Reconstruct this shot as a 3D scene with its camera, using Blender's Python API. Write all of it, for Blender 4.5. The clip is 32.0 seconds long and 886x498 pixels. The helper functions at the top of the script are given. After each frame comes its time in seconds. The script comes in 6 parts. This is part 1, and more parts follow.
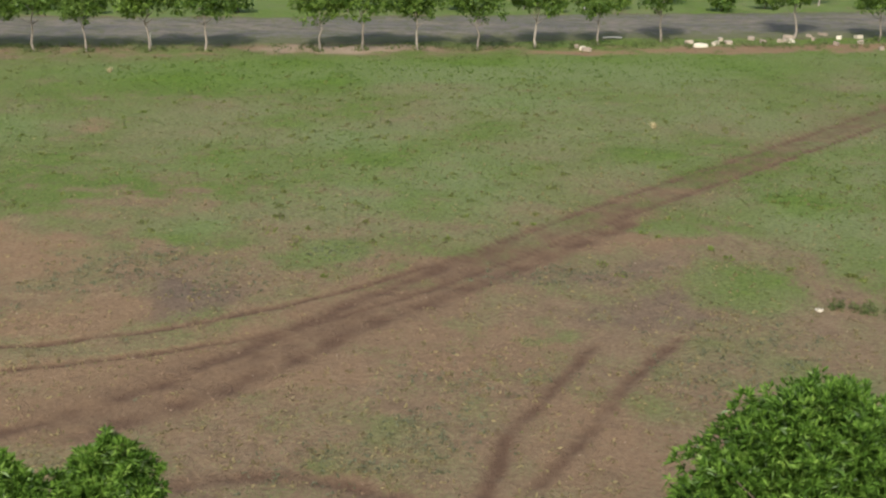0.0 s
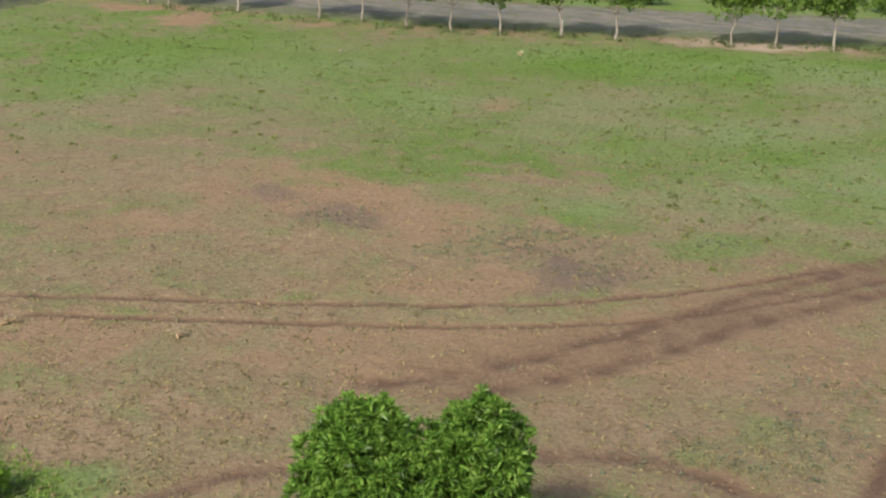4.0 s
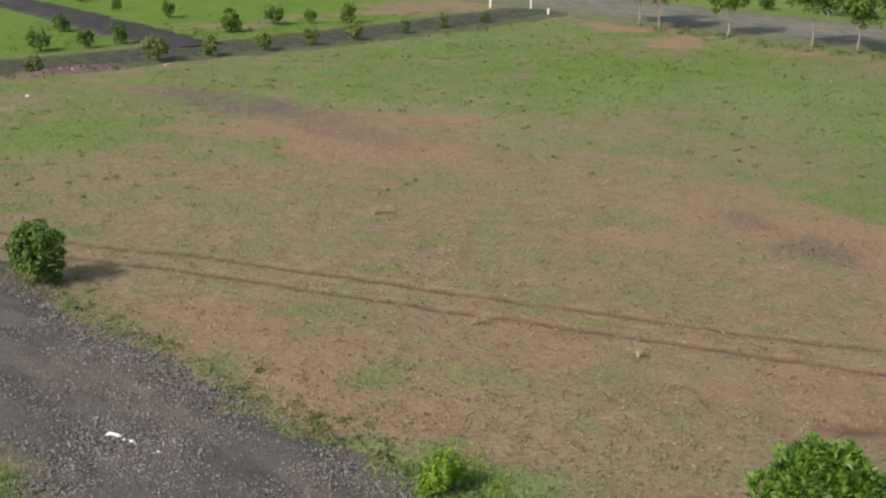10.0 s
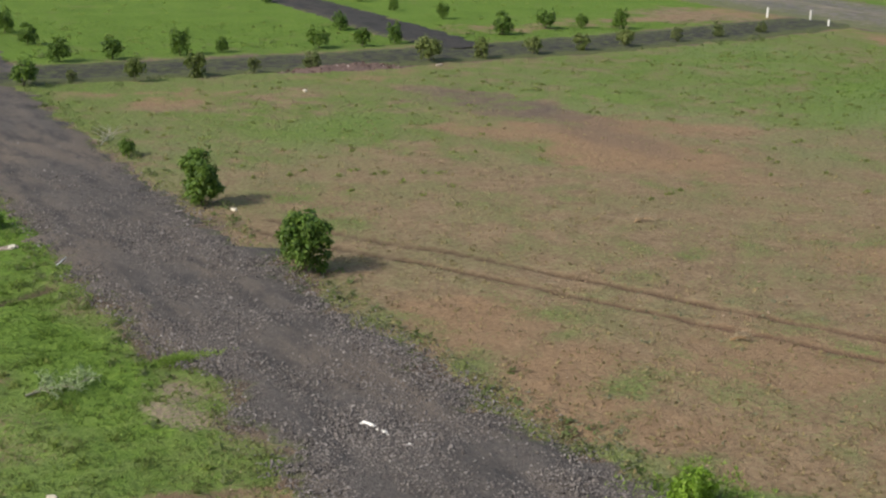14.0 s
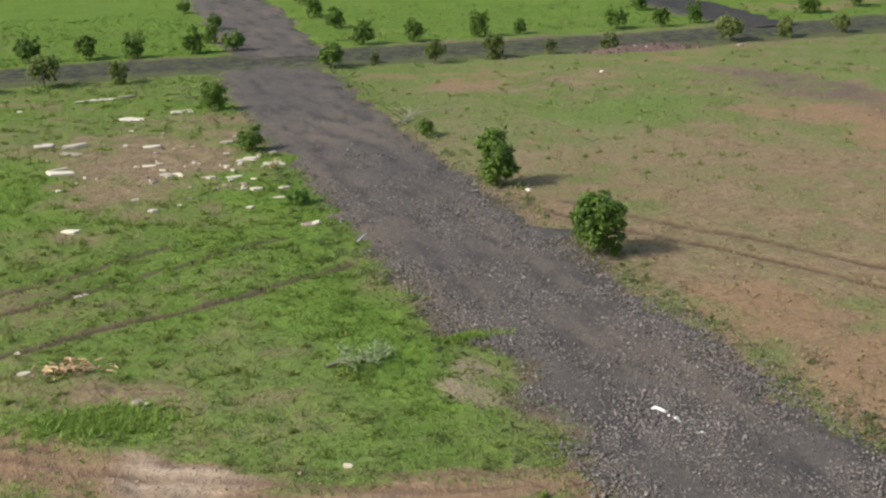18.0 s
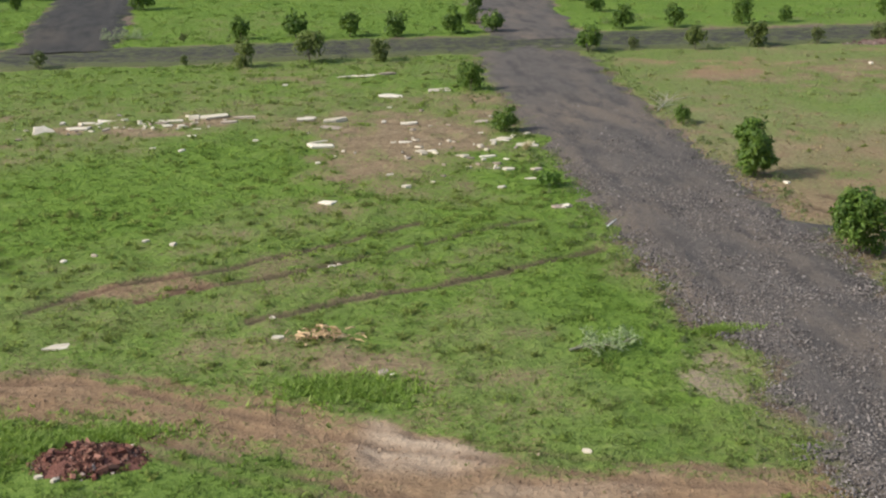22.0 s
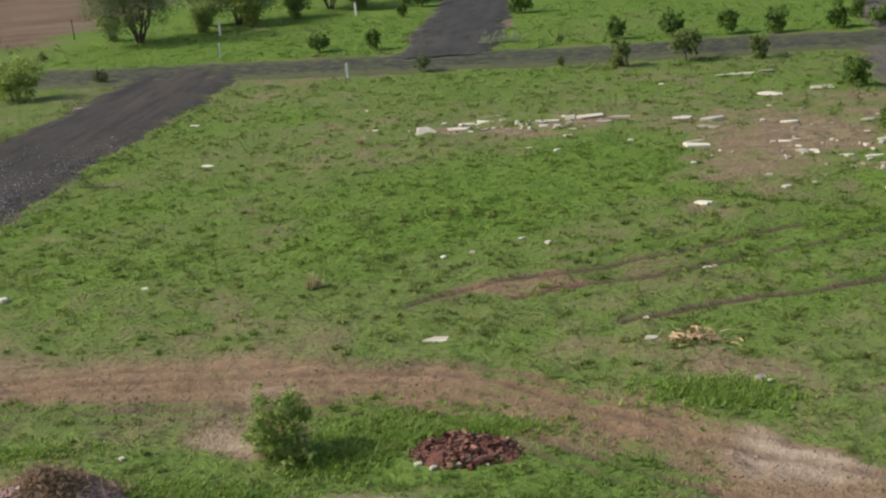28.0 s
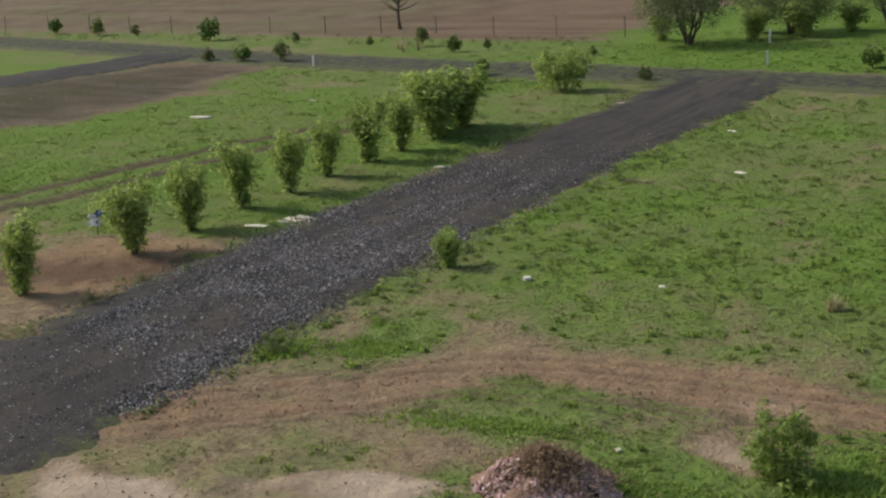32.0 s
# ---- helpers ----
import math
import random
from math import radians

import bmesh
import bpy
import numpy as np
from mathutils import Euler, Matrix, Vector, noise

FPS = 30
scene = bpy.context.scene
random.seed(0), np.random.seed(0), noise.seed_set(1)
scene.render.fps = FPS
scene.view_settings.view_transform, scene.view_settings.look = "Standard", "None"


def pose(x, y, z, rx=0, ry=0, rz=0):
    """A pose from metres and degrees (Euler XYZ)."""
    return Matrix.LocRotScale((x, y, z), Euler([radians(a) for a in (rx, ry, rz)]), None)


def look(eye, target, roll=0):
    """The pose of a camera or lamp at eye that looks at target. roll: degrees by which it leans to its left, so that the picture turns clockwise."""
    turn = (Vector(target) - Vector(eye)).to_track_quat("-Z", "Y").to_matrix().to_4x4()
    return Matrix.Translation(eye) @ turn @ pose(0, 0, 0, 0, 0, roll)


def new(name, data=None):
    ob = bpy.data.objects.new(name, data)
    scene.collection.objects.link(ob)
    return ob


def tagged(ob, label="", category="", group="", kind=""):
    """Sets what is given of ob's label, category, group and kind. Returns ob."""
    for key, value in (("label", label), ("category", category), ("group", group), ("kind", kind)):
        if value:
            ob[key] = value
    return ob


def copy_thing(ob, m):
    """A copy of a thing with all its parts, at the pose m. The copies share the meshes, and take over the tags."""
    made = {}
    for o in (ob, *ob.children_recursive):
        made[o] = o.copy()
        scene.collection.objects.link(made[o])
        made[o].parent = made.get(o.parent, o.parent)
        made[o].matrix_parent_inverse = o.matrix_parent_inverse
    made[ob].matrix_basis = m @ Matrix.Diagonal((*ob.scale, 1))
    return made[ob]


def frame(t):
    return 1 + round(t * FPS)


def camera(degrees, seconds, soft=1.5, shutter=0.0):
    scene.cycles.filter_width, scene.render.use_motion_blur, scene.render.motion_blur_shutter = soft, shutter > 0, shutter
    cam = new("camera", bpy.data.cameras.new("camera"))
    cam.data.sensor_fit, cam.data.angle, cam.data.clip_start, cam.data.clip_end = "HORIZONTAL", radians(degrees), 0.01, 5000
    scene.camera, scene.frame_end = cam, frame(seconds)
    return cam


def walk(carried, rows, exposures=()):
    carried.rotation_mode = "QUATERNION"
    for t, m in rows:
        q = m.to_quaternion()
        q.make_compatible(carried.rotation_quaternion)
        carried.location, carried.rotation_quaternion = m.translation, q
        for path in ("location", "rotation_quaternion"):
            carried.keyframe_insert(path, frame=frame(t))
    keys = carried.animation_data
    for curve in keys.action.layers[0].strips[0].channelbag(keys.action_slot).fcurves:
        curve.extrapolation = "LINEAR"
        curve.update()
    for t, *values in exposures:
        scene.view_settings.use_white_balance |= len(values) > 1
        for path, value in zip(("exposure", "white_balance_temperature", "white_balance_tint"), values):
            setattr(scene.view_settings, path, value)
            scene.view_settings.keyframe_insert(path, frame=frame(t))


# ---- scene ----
# The drone hangs about 12 m up and turns slowly to its left.
cam = camera(35.87, 32.0, soft=2.25)
PATH = [  # seconds, place, then yaw (left of +y), pitch and roll in degrees
    (0.0, 0.00, -0.00, 12.00, -78.69, -16.55, 0.46),
    (0.5, 0.02, 0.01, 11.96, -76.55, -16.54, 2.07),
    (1.0, 0.05, 0.01, 11.92, -72.93, -16.58, 1.75),
    (1.5, 0.06, 0.01, 11.87, -69.94, -16.64, 2.12),
    (2.0, 0.08, 0.01, 11.82, -68.21, -16.68, 1.98),
    (2.5, 0.11, 0.02, 11.77, -66.18, -16.80, 2.11),
    (4.5, 0.16, 0.04, 11.57, -60.36, -16.79, 0.84),
    (5.0, 0.17, 0.06, 11.55, -58.00, -16.71, 0.48),
    (5.5, 0.19, 0.06, 11.50, -54.43, -16.59, -0.17),
    (6.0, 0.18, 0.11, 11.49, -53.96, -16.42, 0.08),
    (6.5, 0.21, 0.14, 11.49, -53.38, -16.45, 0.20),
    (7.0, 0.21, 0.14, 11.49, -52.83, -16.38, 0.19),
    (7.5, 0.25, 0.16, 11.50, -52.20, -16.39, 0.09),
    (8.0, 0.26, 0.20, 11.49, -51.66, -16.33, 0.04),
    (8.5, 0.27, 0.26, 11.46, -51.10, -16.24, 0.19),
    (9.0, 0.32, 0.29, 11.44, -48.16, -16.20, 0.75),
    (9.5, 0.35, 0.31, 11.44, -44.53, -16.24, 0.33),
    (10.0, 0.38, 0.33, 11.42, -41.62, -16.20, 0.97),
    (10.5, 0.38, 0.36, 11.42, -40.48, -16.24, 0.93),
    (11.0, 0.39, 0.40, 11.39, -38.72, -16.21, 0.54),
    (11.5, 0.40, 0.44, 11.38, -36.30, -16.25, 0.11),
    (12.0, 0.40, 0.46, 11.37, -34.56, -16.23, 0.08),
    (12.5, 0.43, 0.49, 11.36, -32.85, -16.20, 0.03),
    (13.0, 0.43, 0.49, 11.35, -32.01, -16.16, 0.43),
    (13.5, 0.43, 0.51, 11.32, -31.38, -16.16, 0.43),
    (14.0, 0.45, 0.53, 11.32, -30.43, -16.15, 1.16),
    (14.5, 0.44, 0.57, 11.31, -28.81, -16.21, 1.62),
    (15.0, 0.47, 0.61, 11.29, -26.66, -16.28, 1.08),
    (15.5, 0.51, 0.66, 11.30, -23.26, -16.44, 0.19),
    (17.5, 0.50, 0.73, 11.25, -18.32, -16.83, -1.13),
    (18.0, 0.50, 0.73, 11.24, -17.72, -16.90, -1.18),
    (18.5, 0.49, 0.75, 11.23, -17.19, -16.89, -1.13),
    (19.0, 0.50, 0.75, 11.21, -15.35, -16.80, -0.87),
    (19.5, 0.50, 0.77, 11.19, -12.89, -16.77, -0.83),
    (20.0, 0.51, 0.82, 11.18, -10.66, -16.83, -0.99),
    (20.5, 0.52, 0.86, 11.19, -8.20, -16.97, -0.66),
    (21.0, 0.49, 0.85, 11.20, -7.96, -17.20, -0.67),
    (21.5, 0.46, 0.85, 11.20, -7.77, -17.30, -0.98),
    (22.0, 0.44, 0.85, 11.19, -6.98, -17.36, -1.28),
    (22.5, 0.42, 0.83, 11.18, -5.71, -17.38, -1.67),
    (23.0, 0.43, 0.83, 11.19, -4.83, -17.44, -1.92),
    (23.5, 0.44, 0.84, 11.19, -4.11, -17.51, -2.21),
    (24.0, 0.43, 0.86, 11.19, -3.42, -17.57, -2.46),
    (24.5, 0.42, 0.91, 11.17, -2.72, -17.62, -2.59),
    (26.5, 0.40, 0.93, 11.12, 2.62, -17.17, -3.10),
    (27.0, 0.39, 0.95, 11.11, 4.71, -16.94, -3.74),
    (27.5, 0.36, 0.97, 11.11, 7.04, -16.71, -4.49),
    (28.0, 0.32, 1.00, 11.10, 9.09, -16.48, -4.95),
    (28.5, 0.29, 1.00, 11.10, 10.19, -16.33, -5.21),
    (29.0, 0.27, 1.01, 11.11, 11.92, -16.05, -5.75),
    (29.5, 0.23, 1.02, 11.10, 14.03, -15.72, -5.91),
    (30.0, 0.23, 1.05, 11.05, 17.85, -15.20, -6.10),
    (30.5, 0.18, 1.11, 11.04, 22.77, -14.79, -5.37),
    (31.0, 0.12, 1.20, 11.02, 26.61, -14.74, -5.08),
    (31.5, 0.11, 1.23, 10.99, 28.52, -14.68, -2.50),
    (32.0, 0.11, 1.23, 10.98, 31.24, -14.74, -3.19),
]


def aimed(x, y, z, yaw, pitch, roll):
    a, p = radians(yaw), radians(pitch)
    ahead = Vector((-math.sin(a) * math.cos(p), math.cos(a) * math.cos(p), math.sin(p)))
    return look((x, y, z), Vector((x, y, z)) + ahead * 10, roll)


walk(cam, [(t, aimed(*row)) for t, *row in PATH],
     exposures=[(0, 0.23), (1, 0.29), (2, 0.43), (4, 0.53), (6, 0.50), (10, 0.35), (13, 0.20), (15, 0.24), (19, 0.44), (24, 0.48), (27.5, 0.26), (29.5, 0.10), (31, -0.01), (32, 0.0)])

# ---- light: a hazy sun from -x, about 38 degrees up ----
SUN_FROM, SUN_UP = Vector((-1.0, -0.06, 0.0)).normalized(), radians(38)
world = bpy.data.worlds.new("sky")
scene.world = world
world.use_nodes = True
sky = world.node_tree.nodes.new("ShaderNodeTexSky")
sky.sky_type, sky.sun_disc = "NISHITA", False
sky.sun_elevation, sky.sun_rotation = SUN_UP, math.atan2(SUN_FROM.x, SUN_FROM.y)
sky.air_density, sky.dust_density = 1.2, 3.0
back = world.node_tree.nodes["Background"]
back.inputs["Strength"].default_value = 0.122
world.node_tree.links.new(sky.outputs[0], back.inputs[0])
sun = new("sun", bpy.data.lights.new("sun", "SUN"))
sun.data.energy, sun.data.angle, sun.data.color = 2.9, radians(6.0), (1.0, 0.95, 0.87)
sun.matrix_world = look((0, 0, 0), -(SUN_FROM * math.cos(SUN_UP) + Vector((0, 0, math.sin(SUN_UP)))))


# ---- tools ----
def lattice(x, y, size, seed=0):
    """Smooth value noise from 0 to 1 over the plan, with cells of that size."""
    x, y = np.asarray(x, float) / size, np.asarray(y, float) / size
    i, j = np.floor(x).astype(np.int64), np.floor(y).astype(np.int64)
    u, v = x - i, y - j
    u, v = u * u * (3 - 2 * u), v * v * (3 - 2 * v)

    def corner(a, b):
        h = (a * 374761393 + b * 668265263 + seed * 974634777) & 0x7FFFFFFF
        h = ((h ^ (h >> 13)) * 1274126177) & 0x7FFFFFFF
        return ((h ^ (h >> 16)) & 0xFFFF) / 65535.0

    return (corner(i, j) * (1 - u) + corner(i + 1, j) * u) * (1 - v) + (corner(i, j + 1) * (1 - u) + corner(i + 1, j + 1) * u) * v


def step(a, b, x):
    s = np.clip((np.asarray(x, float) - a) / (b - a), 0, 1)
    return s * s * (3 - 2 * s)


def mesh_of(name, verts, faces, material, smooth=False):
    """A mesh from arrays: verts (n, 3) and faces, all with the same number of corners."""
    verts, faces = np.asarray(verts, np.float32).reshape(-1, 3), np.asarray(faces, np.int32)
    me = bpy.data.meshes.new(name)
    n, k = faces.shape
    me.vertices.add(len(verts))
    me.vertices.foreach_set("co", verts.ravel())
    me.loops.add(n * k)
    me.loops.foreach_set("vertex_index", faces.ravel())
    me.polygons.add(n)
    me.polygons.foreach_set("loop_start", np.arange(0, n * k, k, dtype=np.int32))
    me.polygons.foreach_set("use_smooth", np.full(n, smooth))
    me.update(calc_edges=True)
    me.materials.append(material)
    return me


def part(name, me, parent, label="", at=(0, 0, 0)):
    ob = new(name, me)
    ob.parent = parent
    ob.location = at
    return tagged(ob, label)


def thing(name, label, category, at=(0, 0, 0), group="", turn=0.0):
    ob = new(name)
    ob.empty_display_size = 0.2
    ob.location, ob.rotation_euler = at, (0, 0, turn)
    return tagged(ob, label, category, group)


def one(name, me, label, category, at=(0, 0, 0), group="", turn=0.0, kind=""):
    ob = new(name, me)
    ob.location, ob.rotation_euler = at, (0, 0, turn)
    return tagged(ob, label, category, group, kind)


def tube(path, radii, sides=7):
    """Corners and quads of a tapered tube along a bent path."""
    path = [Vector(p) for p in path]
    vs, fs = [], []
    for k, (p, r) in enumerate(zip(path, radii)):
        way = (path[min(k + 1, len(path) - 1)] - path[max(k - 1, 0)]).normalized()
        u = way.orthogonal().normalized()
        v = way.cross(u)
        for s in range(sides):
            a = 2 * math.pi * s / sides
            vs.append(p + (u * math.cos(a) + v * math.sin(a)) * r)
    for k in range(len(path) - 1):
        for s in range(sides):
            a, b = k * sides + s, k * sides + (s + 1) % sides
            fs.append((a, b, b + sides, a + sides))
    return np.array([tuple(v) for v in vs]), np.array(fs)


def joined(pieces):
    vs, fs, n = [], [], 0
    for v, f in pieces:
        vs.append(np.asarray(v).reshape(-1, 3))
        fs.append(np.asarray(f) + n)
        n += len(vs[-1])
    return np.concatenate(vs), np.concatenate(fs)


def leaves(rng, centres, aims, length, width, droop=0.3):
    """One folded leaf of four corners at each centre, facing roughly along its aim."""
    n = len(centres)
    aims = aims + rng.normal(0, 0.45, (n, 3))
    aims /= np.linalg.norm(aims, axis=1, keepdims=True)
    side = np.cross(aims, rng.normal(0, 1, (n, 3)))
    side /= np.linalg.norm(side, axis=1, keepdims=True) + 1e-9
    along = np.cross(side, aims)
    along[:, 2] -= droop
    along /= np.linalg.norm(along, axis=1, keepdims=True)
    size = rng.uniform(0.65, 1.3, (n, 1))
    tip, wide = along * length * size, side * width * size * 0.5
    mid = centres + tip * 0.45
    v = np.stack([centres, mid + wide + aims * width * 0.12, centres + tip, mid - wide + aims * width * 0.12], 1)
    return v.reshape(-1, 3), np.arange(4 * n).reshape(n, 4)


def scatter_pieces(centres, sizes, rng, flat=0.7):
    """A small eight-sided stone at each centre."""
    base = np.array([[1, 0, 0], [0, 1, 0], [-1, 0, 0], [0, -1, 0], [0, 0, 1], [0, 0, -1]], float)
    tri = np.array([[0, 1, 4], [1, 2, 4], [2, 3, 4], [3, 0, 4], [1, 0, 5], [2, 1, 5], [3, 2, 5], [0, 3, 5]])
    n = len(centres)
    v = base[None] * rng.uniform(0.6, 1.3, (n, 6, 1)) + rng.normal(0, 0.12, (n, 6, 3))
    turn = rng.uniform(0, 6.283, n)
    c, s = np.cos(turn)[:, None], np.sin(turn)[:, None]
    tilt = rng.normal(0, 0.35, (n, 2))
    x, y, z = v[..., 0], v[..., 1], v[..., 2] * flat
    z = z + x * tilt[:, :1] + y * tilt[:, 1:]
    v = np.stack([x * c - y * s, x * s + y * c, z], -1) * sizes[:, None, None] + centres[:, None]
    return v.reshape(-1, 3), (tri[None] + 6 * np.arange(n)[:, None, None]).reshape(-1, 3)


# ---- materials ----
def nodes_of(name, rough=0.85):
    m = bpy.data.materials.new(name)
    m.use_nodes = True
    nt = m.node_tree
    bsdf = nt.nodes["Principled BSDF"]
    bsdf.inputs["Roughness"].default_value = rough
    bsdf.inputs["Specular IOR Level"].default_value = 0.25
    return m, nt, bsdf


def noise_at(nt, scale, detail=4.0, rough=0.6, source=None, stretch=None):
    tex = nt.nodes.new("ShaderNodeTexNoise")
    tex.inputs["Scale"].default_value, tex.inputs["Detail"].default_value, tex.inputs["Roughness"].default_value = scale, detail, rough
    if source is None:
        source = nt.nodes.new("ShaderNodeTexCoord").outputs["Object"]
    if stretch:
        mp = nt.nodes.new("ShaderNodeMapping")
        mp.inputs["Scale"].default_value = stretch
        nt.links.new(source, mp.inputs[0])
        source = mp.outputs[0]
    nt.links.new(source, tex.inputs["Vector"])
    return tex.outputs["Fac"]


def ramp(nt, fac, *stops):
    r = nt.nodes.new("ShaderNodeValToRGB")
    els = r.color_ramp.elements
    for k, (pos, col) in enumerate(stops):
        e = els[k] if k < 2 else els.new(pos)
        e.position, e.color = pos, (*col, 1.0) if len(col) == 3 else col
    nt.links.new(fac, r.inputs[0])
    return r.outputs[0]


def mix(nt, fac, a, b, kind="MIX"):
    m = nt.nodes.new("ShaderNodeMix")
    m.data_type, m.blend_type = "RGBA", kind
    for value, sock in ((fac, m.inputs[0]), (a, m.inputs[6]), (b, m.inputs[7])):
        if isinstance(value, (int, float)):
            sock.default_value = value
        elif isinstance(value, tuple):
            sock.default_value = (*value, 1.0)
        else:
            nt.links.new(value, sock)
    return m.outputs[2]


def calc(nt, op, a, b=0.0, c=0.0, clamp=False):
    m = nt.nodes.new("ShaderNodeMath")
    m.operation, m.use_clamp = op, clamp
    for value, sock in zip((a, b, c), m.inputs):
        if isinstance(value, (int, float)):
            sock.default_value = value
        else:
            nt.links.new(value, sock)
    return m.outputs[0]


def bump(nt, bsdf, height, strength=0.5, distance=0.05):
    b = nt.nodes.new("ShaderNodeBump")
    b.inputs["Strength"].default_value, b.inputs["Distance"].default_value = strength, distance
    nt.links.new(height, b.inputs["Height"])
    nt.links.new(b.outputs[0], bsdf.inputs["Normal"])


def attribute(nt, name):
    a = nt.nodes.new("ShaderNodeAttribute")
    a.attribute_name = name
    return a


def plain(name, dark, light, scale=3.0, rough=0.85, relief=0.4, fine=22.0, distance=0.02, spread=0.35):
    """A surface that wanders between two colours at two sizes, with fine relief."""
    m, nt, bsdf = nodes_of(name, rough)
    big, small = noise_at(nt, scale), noise_at(nt, fine, 3.0)
    fac = calc(nt, "ADD", calc(nt, "MULTIPLY", big, 0.6), calc(nt, "MULTIPLY", small, 0.4))
    info = nt.nodes.new("ShaderNodeObjectInfo")
    fac = calc(nt, "ADD", fac, calc(nt, "MULTIPLY", calc(nt, "SUBTRACT", info.outputs["Random"], 0.5), spread), clamp=True)
    nt.links.new(ramp(nt, fac, (0.3, dark), (0.72, light)), bsdf.inputs["Base Color"])
    bump(nt, bsdf, small, relief, distance)
    return m


def grains(name, stops, rough=0.9, shine=0.2):
    """Loose pieces in one mesh: every piece has a colour of its own."""
    m, nt, bsdf = nodes_of(name, rough)
    bsdf.inputs["Specular IOR Level"].default_value = shine
    geo = nt.nodes.new("ShaderNodeNewGeometry")
    nt.links.new(ramp(nt, geo.outputs["Random Per Island"], *stops), bsdf.inputs["Base Color"])
    return m


def blade_material(name, dry, fresh):
    """Grass blades that take the light much as the turf under them does."""
    m, nt, bsdf = nodes_of(name, 0.75)
    bsdf.inputs["Specular IOR Level"].default_value = 0.1
    geo = nt.nodes.new("ShaderNodeNewGeometry")
    lush = attribute(nt, "lush").outputs["Fac"]
    hue = calc(nt, "ADD", lush, calc(nt, "MULTIPLY", calc(nt, "SUBTRACT", geo.outputs["Random Per Island"], 0.5), 0.7), clamp=True)
    col = mix(nt, hue, ramp(nt, geo.outputs["Random Per Island"], *dry), ramp(nt, geo.outputs["Random Per Island"], *fresh))
    nt.links.new(col, bsdf.inputs["Base Color"])
    up = nt.nodes.new("ShaderNodeVectorMath")
    up.operation = "MULTIPLY_ADD"
    up.inputs[1].default_value, up.inputs[2].default_value = (0.45, 0.45, 0.45), (0, 0, 0.7)
    nt.links.new(geo.outputs["Normal"], up.inputs[0])
    unit = nt.nodes.new("ShaderNodeVectorMath")
    unit.operation = "NORMALIZE"
    nt.links.new(up.outputs[0], unit.inputs[0])
    nt.links.new(unit.outputs[0], bsdf.inputs["Normal"])
    glow = nt.nodes.new("ShaderNodeBsdfTranslucent")
    nt.links.new(col, glow.inputs[0])
    both = nt.nodes.new("ShaderNodeMixShader")
    both.inputs[0].default_value = 0.56
    nt.links.new(bsdf.outputs[0], both.inputs[1])
    nt.links.new(glow.outputs[0], both.inputs[2])
    nt.links.new(both.outputs[0], nt.nodes["Material Output"].inputs[0])
    return m


def leaf_material(name, stops, rough=0.45, through_light=0.3, tint_spread=0.5, sap=0.35, young=0.0):
    m, nt, bsdf = nodes_of(name, rough)
    geo, info = nt.nodes.new("ShaderNodeNewGeometry"), nt.nodes.new("ShaderNodeObjectInfo")
    fac = calc(nt, "ADD", calc(nt, "MULTIPLY", geo.outputs["Random Per Island"], 1 - tint_spread * 0.5), calc(nt, "MULTIPLY", info.outputs["Random"], tint_spread * 0.5), clamp=True)
    if young:
        fac = calc(nt, "MULTIPLY_ADD", calc(nt, "SUBTRACT", noise_at(nt, 3.4, 3, 0.6), 0.5), young, fac, clamp=True)
    col = ramp(nt, fac, *stops)
    nt.links.new(col, bsdf.inputs["Base Color"])
    glow = nt.nodes.new("ShaderNodeBsdfTranslucent")
    nt.links.new(mix(nt, sap, col, (0.25, 0.35, 0.03)), glow.inputs[0])
    both = nt.nodes.new("ShaderNodeMixShader")
    both.inputs[0].default_value = through_light
    nt.links.new(bsdf.outputs[0], both.inputs[1])
    nt.links.new(glow.outputs[0], both.inputs[2])
    nt.links.new(both.outputs[0], nt.nodes["Material Output"].inputs[0])
    return m


